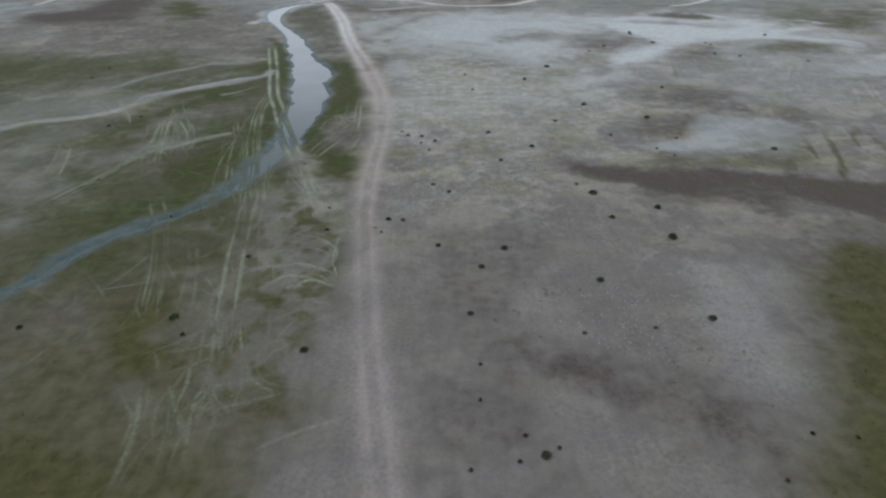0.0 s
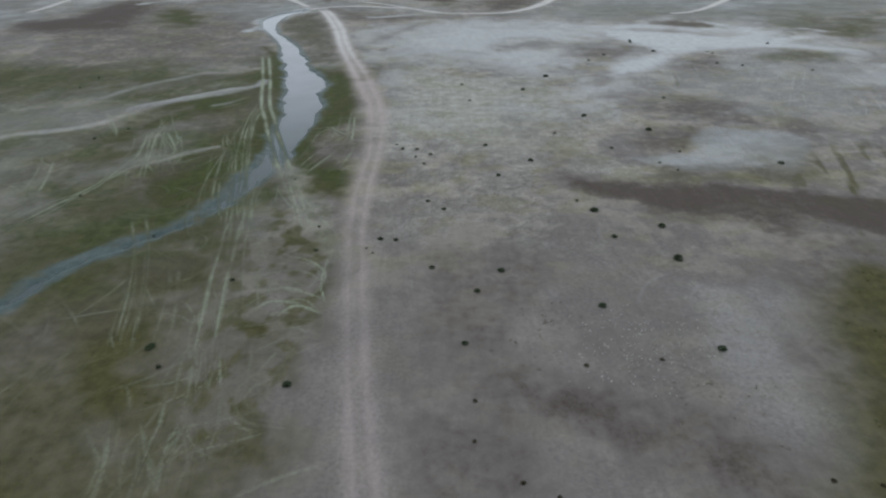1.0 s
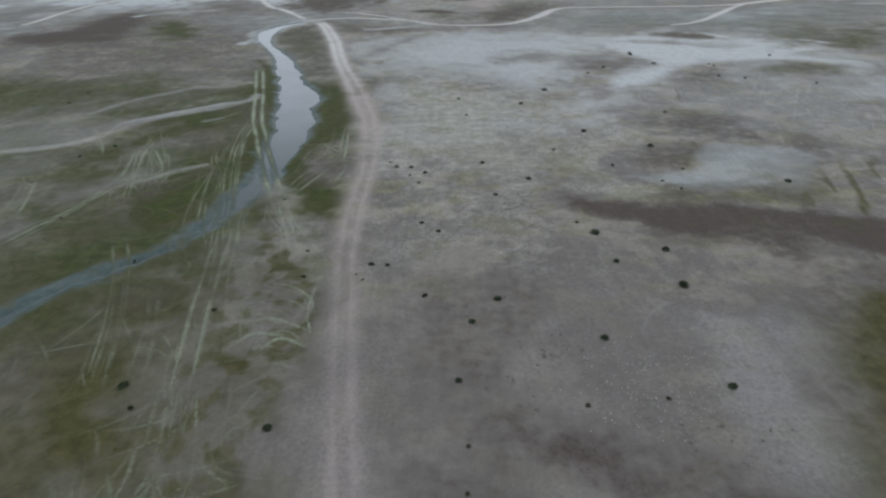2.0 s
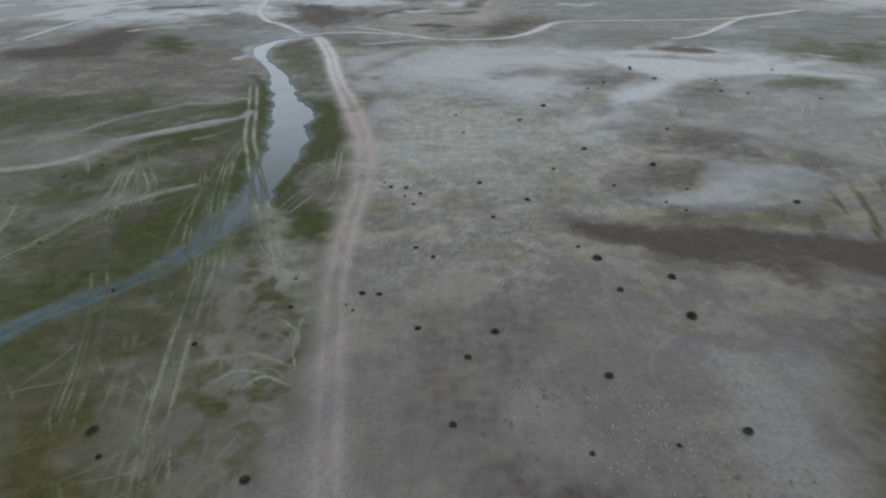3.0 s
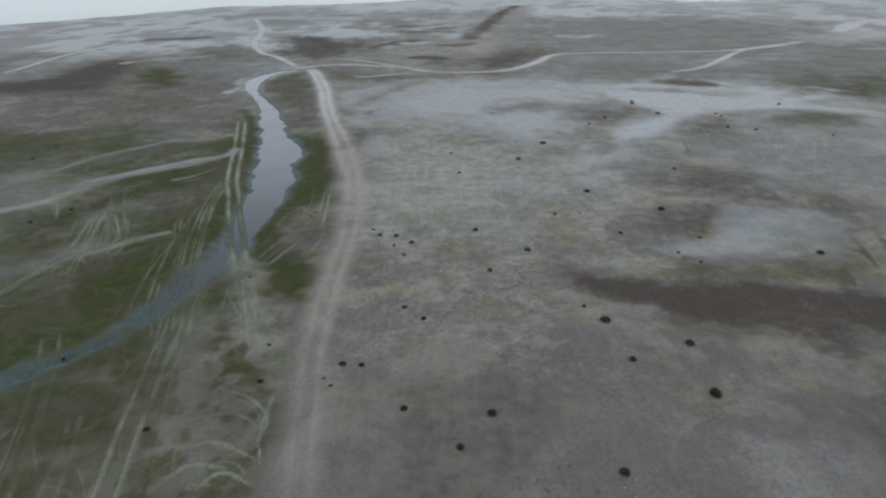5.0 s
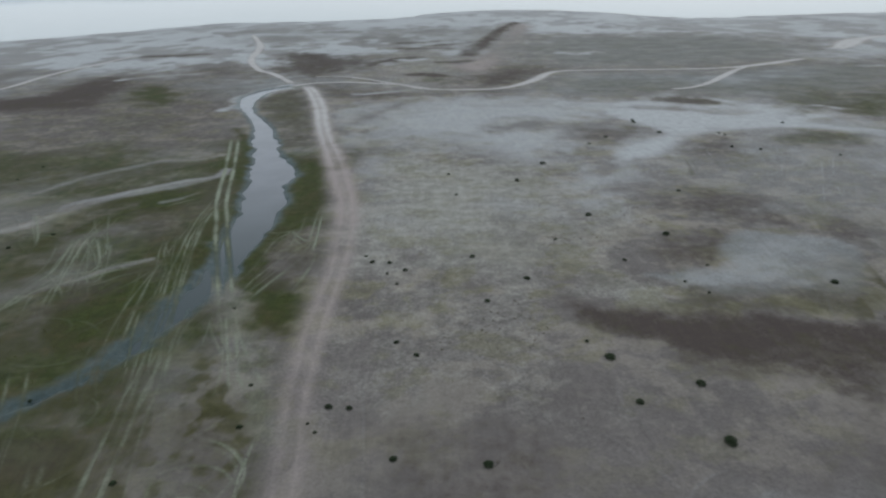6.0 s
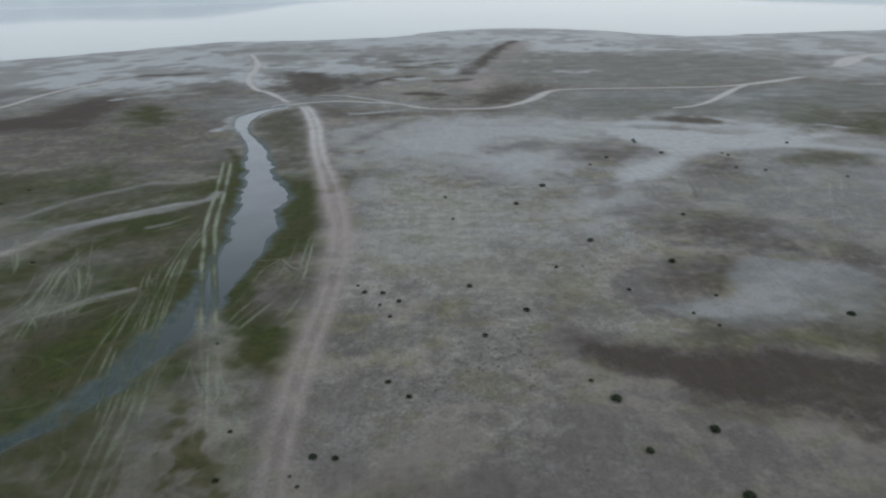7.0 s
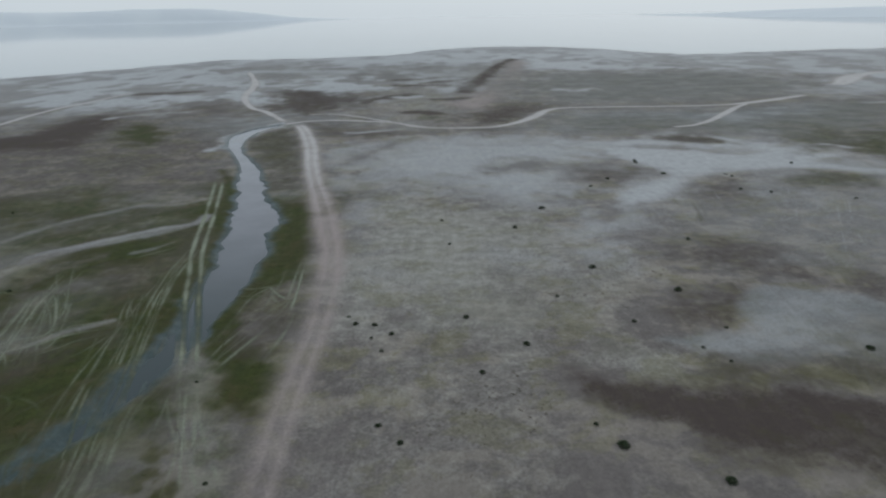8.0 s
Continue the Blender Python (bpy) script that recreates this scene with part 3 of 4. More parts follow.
MARKS.append(((-4.8, 85.2), (-3.7, 73.1), (-2.9, 64.7)))
MARKS.append(((-20.6, 65.3), (-17.9, 66.2), (-13.9, 64.2)))
MARKS.append(((-17.6, 60.8), (-15.8, 62.4), (-12.6, 60.6)))
MARKS.append(((-19.8, 73.7), (-16.3, 72.4), (-13.7, 69.1), (-14.1, 65.1)))
MARKS.append(((-13.9, 73.5), (-13.9, 67.0), (-12.2, 61.5)))
MARKS.append(((-17.2, 57.6), (-15.3, 58.3), (-12.8, 56.7)))
MARKS.append(((-11.8, 69.0), (-12.1, 64.1), (-13.7, 60.7)))
MARKS.append(((-20.6, 61.7), (-18.9, 63.4), (-15.9, 62.9)))
MARKS.append(((-40.1, 139.7), (-39.7, 132.7), (-38.8, 124.1), (-37.2, 115.7), (-36.2, 109.4), (-35.0, 103.8), (-33.8, 95.6), (-33.2, 90.8)))
MARKS.append(((-39.1, 135.3), (-38.3, 126.4), (-36.7, 117.7), (-34.5, 108.5), (-32.8, 100.8), (-31.5, 94.3), (-30.2, 88.7)))
MARKS.append(((-38.9, 136.7), (-38.2, 130.0), (-36.8, 122.9), (-35.3, 116.6), (-33.8, 110.1), (-32.7, 105.2), (-31.1, 98.0), (-29.0, 90.8)))
MARKS.append(((-41.6, 124.3), (-40.1, 117.8), (-37.6, 112.1), (-36.0, 105.3), (-34.9, 99.5), (-33.7, 93.2)))
MARKS.append(((-40.7, 125.4), (-38.7, 117.8), (-36.2, 110.2), (-34.6, 103.8), (-32.4, 95.5)))
MARKS.append(((-57.7, 135.1), (-56.7, 128.7), (-56.4, 122.9), (-54.6, 116.7), (-52.6, 111.1), (-51.2, 106.1), (-49.9, 101.6), (-47.3, 96.2)))
MARKS.append(((-58.7, 135.2), (-56.6, 127.5), (-54.7, 120.7), (-52.0, 112.8), (-50.4, 106.0)))
MARKS.append(((-56.4, 126.3), (-53.3, 122.7), (-50.2, 117.4), (-48.4, 113.5), (-48.5, 110.9), (-52.4, 109.3), (-53.6, 103.9)))
MARKS.append(((-57.1, 135.1), (-52.6, 124.9), (-49.1, 118.3), (-47.5, 114.4), (-48.0, 110.0)))
MARKS.append(((-40.7, 115.0), (-43.7, 114.2), (-46.2, 113.4), (-46.8, 110.8), (-49.5, 108.4), (-52.3, 105.3), (-53.1, 103.2)))
MARKS.append(((-57.3, 123.0), (-55.5, 116.7), (-54.3, 111.1), (-54.6, 107.8), (-55.1, 106.3)))
MARKS.append(((-54.5, 110.3), (-50.4, 106.0), (-48.2, 102.9), (-47.7, 101.5)))
MARKS.append(((-27.3, 99.2), (-28.0, 95.3), (-27.9, 91.8), (-27.1, 88.6)))
MARKS.append(((-18.5, 135.4), (-18.0, 127.6), (-17.6, 120.7)))
MARKS.append(((-17.4, 132.6), (-16.6, 122.9), (-16.3, 116.6)))
MARKS.append(((-17.7, 128.8), (-19.6, 126.5), (-21.2, 125.0), (-23.1, 121.5), (-23.6, 117.0), (-24.1, 109.6), (-24.6, 106.4)))
MARKS.append(((-21.2, 125.0), (-19.1, 121.9), (-17.0, 120.3)))
MARKS.append(((-25.7, 124.8), (-23.4, 124.6), (-21.3, 125.4)))
MARKS.append(((-16.7, 120.7), (-19.3, 116.7), (-20.9, 113.0), (-22.8, 107.9), (-23.7, 103.2)))
MARKS.append(((-16.7, 116.6), (-19.2, 109.4), (-21.4, 103.1), (-22.3, 98.9)))
MARKS.append(((-15.1, 127.4), (-15.3, 120.6), (-15.4, 116.5), (-15.6, 110.9), (-16.5, 104.4)))
MARKS.append(((-55.5, 129.6), (-55.1, 122.6), (-53.1, 114.6), (-51.0, 107.5), (-48.6, 99.9)))
MARKS.append(((-55.4, 127.8), (-52.0, 116.1), (-48.1, 104.7)))
MARKS.append(((-53.6, 125.9), (-49.9, 119.1), (-47.2, 110.0)))
MARKS.append(((-50.6, 122.4), (-47.5, 114.4), (-45.8, 108.6), (-47.2, 104.7)))
MARKS.append(((-53.9, 110.3), (-54.6, 105.0), (-54.7, 98.9), (-55.7, 94.5), (-58.0, 90.5), (-59.6, 85.8), (-60.0, 82.3), (-59.6, 79.0)))
MARKS.append(((-53.2, 107.6), (-54.9, 102.5), (-55.5, 97.8), (-57.0, 93.5), (-59.3, 86.7), (-61.1, 81.5)))
MARKS.append(((-51.2, 107.5), (-53.1, 104.9), (-54.3, 100.1)))
MARKS.append(((-40.3, 112.6), (-44.6, 111.3), (-47.7, 108.7), (-51.7, 106.2)))
MARKS.append(((-68.0, 108.2), (-65.5, 101.7), (-63.6, 95.9)))
MARKS.append(((-40.2, 140.8), (-39.5, 128.8), (-37.8, 118.5), (-36.1, 109.6), (-32.8, 96.9), (-30.1, 86.6), (-28.1, 77.9), (-25.9, 68.0), (-24.1, 58.9)))
MARKS.append(((-36.5, 121.7), (-32.9, 104.1), (-30.6, 94.6), (-27.6, 82.9), (-26.9, 76.4), (-25.6, 69.3), (-23.7, 59.9), (-21.8, 49.9)))
MARKS.append(((-38.9, 140.7), (-38.7, 132.5), (-37.1, 121.7), (-34.0, 109.5)))
MARKS.append(((-38.1, 106.9), (-36.0, 97.1), (-34.4, 90.6)))
MARKS.append(((-39.5, 118.6), (-35.1, 104.2), (-33.0, 94.7), (-30.0, 83.0), (-27.9, 73.4)))
MARKS.append(((-38.7, 76.7), (-35.6, 68.3), (-33.3, 61.2), (-31.4, 55.2), (-30.4, 51.7)))
MARKS.append(((-40.2, 76.8), (-36.6, 68.3), (-34.7, 62.3), (-33.4, 57.2), (-32.0, 53.5)))
MARKS.append(((-35.8, 68.3), (-34.1, 65.8), (-32.1, 62.8)))
MARKS.append(((-26.9, 60.0), (-25.5, 55.1), (-24.0, 52.4)))
MARKS.append(((-26.7, 62.1), (-25.3, 57.0), (-24.2, 52.4), (-23.7, 49.2)))
MARKS.append(((-44.0, 143.1), (-46.6, 141.1), (-48.5, 139.1)))
MARKS.append(((-22.9, 48.1), (-22.7, 44.1), (-22.8, 41.9), (-21.9, 37.2), (-20.7, 33.2)))
MARKS.append(((-25.2, 48.1), (-24.3, 44.1), (-24.3, 41.9), (-23.1, 39.1), (-21.9, 36.6)))
MARKS.append(((-30.7, 44.2), (-29.0, 42.0), (-27.7, 40.2), (-27.1, 36.7)))
MARKS.append(((-26.2, 44.9), (-24.6, 41.9), (-22.8, 39.1), (-21.7, 36.6)))
MARKS.append(((-15.6, 51.0), (-17.9, 50.6), (-18.7, 48.0), (-17.4, 45.1), (-15.3, 43.9)))
MARKS.append(((-16.2, 49.7), (-17.5, 48.8), (-17.6, 47.1), (-16.2, 45.6)))
MARKS.append(((-20.7, 50.2), (-19.6, 47.2), (-18.1, 44.7), (-15.6, 43.2)))
MARKS.append(((-15.1, 43.1), (-18.0, 42.1), (-20.7, 41.1)))
MARKS.append(((-25.5, 57.3), (-23.6, 49.9), (-22.4, 44.1), (-22.0, 40.5), (-21.2, 36.6)))
MARKS.append(((-24.6, 57.3), (-22.8, 49.8), (-21.5, 44.0), (-20.9, 40.4)))
MARKS.append(((-23.7, 57.3), (-21.3, 48.1), (-20.4, 43.3)))
MARKS.append(((-22.2, 54.6), (-20.1, 48.0), (-19.0, 43.2)))
MARKS.append(((-28.6, 44.2), (-27.0, 39.2), (-26.4, 34.9), (-26.2, 32.1)))
MARKS.append(((-24.0, 43.3), (-24.0, 39.2), (-23.4, 34.9), (-22.7, 32.1)))
MARKS.append(((-23.2, 44.1), (-19.7, 44.6), (-15.7, 46.1)))
MARKS.append(((-25.4, 59.8), (-24.4, 54.4), (-23.2, 49.9)))
MARKS.append(((-23.5, 58.9), (-22.8, 54.4), (-21.3, 48.6)))
MARKS.append(((-33.1, 72.8), (-30.7, 66.3), (-28.7, 59.1), (-27.7, 53.8)))
MARKS.append(((-24.1, 97.5), (-21.7, 90.2), (-19.7, 84.2), (-18.4, 80.3)))
MARKS.append(((-23.2, 97.5), (-20.5, 90.2), (-18.5, 84.1), (-17.3, 80.3)))
MARKS.append(((-29.4, 97.8), (-28.3, 90.5), (-26.8, 84.5)))
MARKS.append(((-35.4, 98.0), (-33.4, 90.7), (-31.0, 83.8)))
MARKS.append(((-34.5, 134.6), (-31.2, 116.8), (-27.9, 103.2)))
MARKS.append(((-71.7, 136.6), (-65.4, 126.8), (-62.6, 121.0)))
# x, y, width of each shrub
SHRUBS = []
SHRUBS += [(-24.8, 68.1, 0.77), (-15.9, 75.1, 0.75), (-16.6, 81.8, 0.53), (-8.4, 74.0, 0.68), (-9.3, 75.3, 0.48), (-7.7, 77.8, 0.95), (-5.6, 77.6, 0.83), (-0.7, 70.3, 0.85), (7.8, 69.4, 1.03), (0.9, 86.9, 0.82), (-1.5, 89.8, 0.72)]
SHRUBS += [(-1.3, 109.1, 0.9), (-3.8, 111.8, 0.92), (-3.9, 108.1, 0.56), (-2.3, 104.8, 0.62), (-7.6, 114.2, 0.68), (8.8, 113.4, 1.02), (10.0, 99.3, 0.88), (16.1, 105.7, 1.1), (22.8, 85.7, 1.43), (30.9, 80.4, 1.16), (23.7, 77.6, 0.89), (30.2, 71.6, 1.43)]
SHRUBS += [(58.0, 102.4, 1.22), (30.4, 130.2, 1.38), (22.6, 119.5, 0.72), (20.2, 151.0, 1.16), (27.4, 163.0, 1.5), (6.0, 156.3, 0.84), (7.2, 142.7, 0.76), (41.0, 120.7, 1.36), (31.5, 111.2, 0.75), (50.8, 142.4, 0.98), (62.9, 190.0, 1.33), (59.6, 202.6, 1.26), (47.6, 186.3, 1.16), (100.0, 198.2, 1.23), (77.9, 188.1, 0.88)]
SHRUBS += [(8.1, 35.5, 0.99), (6.7, 37.7, 0.52), (1.9, 34.1, 0.45), (9.3, 36.3, 0.45), (3.4, 46.8, 0.48), (3.1, 42.0, 0.45), (18.4, 61.5, 0.98), (14.5, 51.5, 0.57), (22.1, 52.2, 0.58), (28.6, 53.6, 1.12), (2.8, 55.2, 0.85)]
SHRUBS += [(-29.5, 55.3, 1.21), (-27.5, 52.2, 0.64), (-45.6, 53.9, 0.89), (-14.2, 49.3, 1.0), (4.6, 64.9, 0.88), (5.9, 34.9, 0.45), (26.4, 32.7, 0.45), (30.8, 37.4, 0.47), (34.3, 36.9, 0.45)]
SHRUBS += [(-6.4, 112.1, 0.76), (20.9, 89.1, 0.63), (39.9, 100.4, 0.53), (75.3, 174.3, 1.02), (81.0, 171.5, 1.01), (78.6, 186.1, 0.83), (41.8, 179.7, 0.93), (96.1, 164.8, 0.96), (43.0, 108.7, 0.59), (37.9, 103.8, 0.55)]
SHRUBS += [(-39.1, 80.1, 0.52), (-55.9, 93.6, 0.53), (-66.7, 120.7, 0.88), (-62.4, 126.1, 0.82), (-88.5, 158.7, 0.77), (-88.4, 168.3, 0.82), (60.0, 205.1, 1.16), (-23.3, 98.7, 0.56)]

# middle line and half width of the stream, from its head at the far road down to the near marsh
STREAM = spline([(-54.9, 277.5, 1.1), (-61.4, 266.2, 2.4), (-63.1, 254.3, 2.9), (-61.2, 241.3, 2.1), (-57.4, 230.2, 1.4), (-52.7, 220.2, 1.3), (-48.8, 211.1, 1.6), (-45.5, 202.1, 2.2), (-43.4, 193.9, 2.4), (-41.1, 187.1, 3), (-39.4, 179.3, 2.6), (-38.1, 174.4, 2.8), (-35.9, 169.9, 3.8), (-33.8, 164.3, 4.6), (-32.6, 158.8, 4.7), (-32.2, 154.9, 4.2), (-32.2, 151.5, 3.8), (-31.2, 146.9, 3.7), (-30.2, 143, 3.8), (-29.8, 138.8, 3.6), (-29.5, 134.8, 3.2), (-29, 131.1, 3.1), (-28.9, 127.7, 3.4), (-28.9, 123.5, 3.6), (-29.2, 119.6, 2.9), (-28.9, 115.8, 2.4), (-28.9, 113.3, 2), (-28.5, 109.3, 2.2), (-29.3, 105.7, 2), (-30.1, 101.8, 1.9), (-30.9, 98.2, 1.6), (-31.6, 94.9, 1.3), (-32, 90.9, 1), (-32.9, 87.8, 0.8), (-34.2, 85.2, 0.6), (-35.5, 83.1, 0.6), (-47.1, 71, 0.5), (-48.5, 66.8, 0.6), (-50.4, 62.6, 0.6), (-53.8, 59.5, 0.6), (-58.9, 55.8, 0.6), (-66, 52.5, 0.6)], 1.5)
SHORE = spline([(-900, 300), (-470, 440), (-330, 490), (-290, 530), (-256, 572), (-230, 614), (-196, 655), (-128, 655), (-33, 680), (0, 745), (66, 795), (122, 773),
                (167, 722), (204, 640), (242, 603), (330, 623), (424, 634), (700, 640), (1100, 500)], 12)
LAND = np.concatenate([SHORE[:, :2], np.array([[2600, 500], [2600, -900], [-2600, -900], [-2600, 300]])])
BANK = spline([(76, 610, 0.0), (66, 560, 0.8), (45, 480, 1.7), (24, 390, 1.4), (16, 350, 0.4)], 8)
ZONE_LINES = [(k, spline(p, 2.0 if np.ptp(np.array(p)[:, 1]) < 60 else 4.0, True), s, w, a) for k, p, s, w, a in ZONES]
BAND_LINES = [(k, spline(p, 3.0), h, a) for k, p, h, a in BANDS]


def lie(x, y):
    """Height of the ground and the shares of its kinds at many places of the plan."""
    x, y = np.asarray(x, float), np.asarray(y, float)
    fine, wide = rough_field(x, y, 5.0, 4, 3), rough_field(x, y, 24.0, 4, 11)
    spread = 1 + ease(y, 150, 500) * 3
    share = {"crust": np.zeros(x.shape), "track": np.zeros(x.shape), "mud": np.zeros(x.shape), "worn": np.zeros(x.shape)}
    # open silt, thinly grown on the marsh side of the road
    marsh = ease(-x - 14.5 + 1.5 * ease(y, 75, 100) + 5.0 * ease(y, 108, 125) + (wide - 0.5) * 14, 0, 12) * ease(y + 30 * (wide - 0.5), 215, 165)
    share["grass"] = marsh * (0.80 + 0.20 * ease(y + 12 * (wide - 0.5), 46, 72)) * (0.66 + 0.34 * ease(wide + 0.25 * (fine - 0.5), 0.34, 0.62)) + (0.07 + 0.09 * ease(y, 80, 110)) * ease(rough_field(x, y, 16, 4, 29), 0.5, 0.75)
    share["brown"] = 0.35 * ease(rough_field(x, y * 0.6, 30, 4, 41), 0.56, 0.74)
    share["lush"] = ease(y + 20 * (wide - 0.5), 48, 80) * np.maximum(ease(-x, -25, 0), ease(y, 140, 170))
    share["grass"] = share["grass"] + 0.42 * (1 - marsh) * ease(-x - 11 + (wide - 0.5) * 8, 0, 6) * ease(y, 130, 90)
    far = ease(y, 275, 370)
    share["pale"] = 0.30 * ease(rough_field(x, y * 0.7, 20, 4, 53), 0.50, 0.72) * (1 - far) * ease(y, 90, 150) * (1 - 0.7 * ease(-x, 25, 50))
    share["mud"] = 0.35 * ease(-x, 25, 50) * ease(y, 170, 215) * (1 - far) * ease(wide, 0.3, 0.55) + 0.5 * ease(y, 235, 265) * (1 - far)
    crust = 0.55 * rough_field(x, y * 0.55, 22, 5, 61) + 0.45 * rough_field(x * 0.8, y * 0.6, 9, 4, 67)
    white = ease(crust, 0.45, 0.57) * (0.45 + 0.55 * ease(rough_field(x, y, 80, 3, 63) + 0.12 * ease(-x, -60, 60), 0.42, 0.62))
    # far crust is streaked white; the even paling is distance haze painted in
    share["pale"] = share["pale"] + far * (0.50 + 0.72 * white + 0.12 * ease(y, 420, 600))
    share["brown"] = share["brown"] + far * 0.34 * ease(1 - crust, 0.52, 0.62)
    # middle distance paled too: pale crust with haze put into the colour
    middle = ease(y, 95, 150) * (1 - far) * (1 - marsh) * (1 - 0.7 * ease(-x, 30, 60)) * ease(y + 20 * (wide - 0.5), 262, 235)
    share["mottle"] = 0.14 + 0.46 * ease(y + 20 * (wide - 0.5), 58, 105)
    share["pale"] = share["pale"] + middle * (0.24 + 0.34 * ease(rough_field(x * 0.7, y, 14, 5, 59), 0.45, 0.60))
    # driven streaks on the flats
    flats = ease(x, 38, 60) * ease(y, 60, 85) * ease(y, 190, 150) + 0.2 * marsh * ease(y, 40, 60) * ease(y, 150, 120)
    bend = x - 0.28 * y + 6 * rough_field(x, y, 30, 2, 73)
    lines = 0.6 * rough_field(bend * 6.0, bend * 6.0 + y * 0.25, 5.5, 2, 71) + 0.4 * rough_field(bend * 9.0, y * 0.5, 5.5, 2, 75)
    share["grass"] = share["grass"] + 0.55 * flats * ease(x, 30, 50) * ease(rough_field((bend + 4 * wide) * 3.0, y * 0.4, 5.0, 3, 77), 0.52, 0.70)
    share["pale"] = share["pale"] + flats * ease(rough_field(x, y, 12, 3, 79), 0.35, 0.6) * (0.22 * ease(lines, 0.46, 0.68) + 0.06)
    tussock = ease(rough_field(x, y * 0.8, 1.7, 3, 101), 0.46, 0.66)
    for kind, outline, soft, ragged, amount in ZONE_LINES:
        d = depth_inside(x, y, outline, 30.0) + (fine - 0.5) * 2.2 * ragged + (wide - 0.5) * 1.2 * ragged
        v = amount * ease(d, -soft * 2.0, soft * 2.0)
        for other in ("crust", "grass", "brown", "pale", "track", "mud", "worn"):
            share[other] = share[other] * (1 - v) if other != kind else np.maximum(share[other], v)
    for kind, line, half, amount in BAND_LINES:
        d, _ = near_line(x, y, line, half * 4)
        v = amount * ease(d + (fine - 0.5) * half * 2.2, half * 2.0, half * 0.1) * (0.6 + 0.4 * ease(wide, 0.35, 0.6))
        share[kind] = np.maximum(share[kind], v)
        for other in ("grass", "mud", "crust", "track") + (("pale",) if kind == "brown" else ("brown",)):
            share[other] = share[other] * (1 - v)
    # clumps of sedge on the driven ground beside the road
    clumps = ease(-x, 11, 15) * ease(-x, 28, 21) * ease(y, 100, 85) * ease(y, 36, 48)
    share["grass"] = share["grass"] * (1 - 0.18 * clumps) + 0.30 * clumps * tussock
    share["lush"] = share["lush"] * (1 - 0.8 * clumps)
    gap, half = near_line(x, y, STREAM, 14.0)
    half = np.where(half > 0, half, 2.0)
    inside = half - gap + (rough_field(x * 0.6, y * 0.9, 6.0, 5, 83) - 0.5) * (0.8 + 0.3 * half) + (rough_field(x * 0.5, y * 1.8, 4.0, 5, 85) - 0.5) * (1.4 + 1.0 * ease(y, 110, 150) * ease(y, 215, 190))
    inside = inside - 0.45 * ease(y, 100, 84) - ease(y, 100, 84) * 3.0 * np.maximum(0.0, rough_field((x - 0.35 * y) * 2.2, y * 0.5, 4.0, 4, 87) - 0.42)
    low = ease(y, 118, 92)
    share["wet"] = ease(inside + (fine - 0.5) * (2.0 + 3.0 * low) + 0.6 * low, -1.7 - 1.1 * low - 1.2 * ease(y, 110, 140), 0.4) * (1 - 0.2 * low)
    z = 0.06 + 0.22 * rough_field(x, y, 40, 3, 5) + 0.10 * (fine - 0.4)
    z = z + 0.035 * share["grass"] * rough_field(x, y, 1.2, 2, 91)
    bed = ease(inside, -1.0, 0.8)
    z = z * (1 - bed) - 0.42 * bed
    # low bank in the distance, and the shore
    d, rise = near_line(x, y, BANK, 30.0)
    z = z + 0.65 * rise * ease(d, 6, 0.5)
    land = depth_inside(x, y, LAND, 60.0) + (wide - 0.5) * 16
    z = np.where(y > 250, z + 1.2 * ease(land, 5, 60) * ease(y, 300, 420) - 3.0 * ease(-land, -2, 20), z)
    return z, share


KINDS = ("crust", "grass", "brown", "pale", "wet", "track", "mottle", "mud", "pale_track", "worn", "lush")


def sheet(name, verts, faces, share, material):
    """A smooth mesh of quads that carries the shares of the kinds of ground."""
    mesh = bpy.data.meshes.new(name)
    mesh.vertices.add(len(verts))
    mesh.vertices.foreach_set("co", np.asarray(verts, np.float32).ravel())
    mesh.loops.add(faces.size)
    mesh.loops.foreach_set("vertex_index", faces.astype(np.int32).ravel())
    mesh.polygons.add(len(faces))
    mesh.polygons.foreach_set("loop_start", np.arange(0, faces.size, 4, dtype=np.int32))
    mesh.polygons.foreach_set("use_smooth", np.ones(len(faces), bool))
    mesh.update(calc_edges=True)
    for kind in KINDS:
        if share is not None:
            layer = mesh.attributes.new(kind, "FLOAT", "POINT")
            layer.data.foreach_set("value", np.asarray(share[kind] if kind in share else np.zeros(len(verts)), np.float32))
    mesh.materials.append(material)
    return mesh


def quads(rows, columns):
    i = np.arange(rows - 1)[:, None] * columns + np.arange(columns - 1)[None, :]
    return np.stack([i, i + 1, i + 1 + columns, i + columns], -1).reshape(-1, 4)


def axis(low, fine_low, fine_high, high, step, grow_down, grow_up):
    """Grid lines, close between fine_low and fine_high and wider and wider apart outside."""
    mid = list(np.arange(fine_low, fine_high, step))
    up, s = [fine_high], step
    while up[-1] < high:
        s *= grow_up if up[-1] < 800 else 1.12
        up.append(up[-1] + s)
    down, s = [fine_low], step
    while down[-1] > low:
        s *= grow_down if down[-1] > -320 else 1.12
        down.append(down[-1] - s)
    return np.array(down[:0:-1] + mid + up)


def build_ground():
    xs = axis(-2600, -58, 62, 2600, 0.30, 1.008, 1.008)
    ys = axis(-900, 27, 125, 4600, 0.30, 1.12, 1.009)
    gx, gy = (a.ravel() for a in np.meshgrid(xs, ys))
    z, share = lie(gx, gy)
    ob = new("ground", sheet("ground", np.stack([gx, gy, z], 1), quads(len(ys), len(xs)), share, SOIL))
    tagged(ob, "bare grey silt flats with olive grass and brown sedge", "ground", kind="structure")


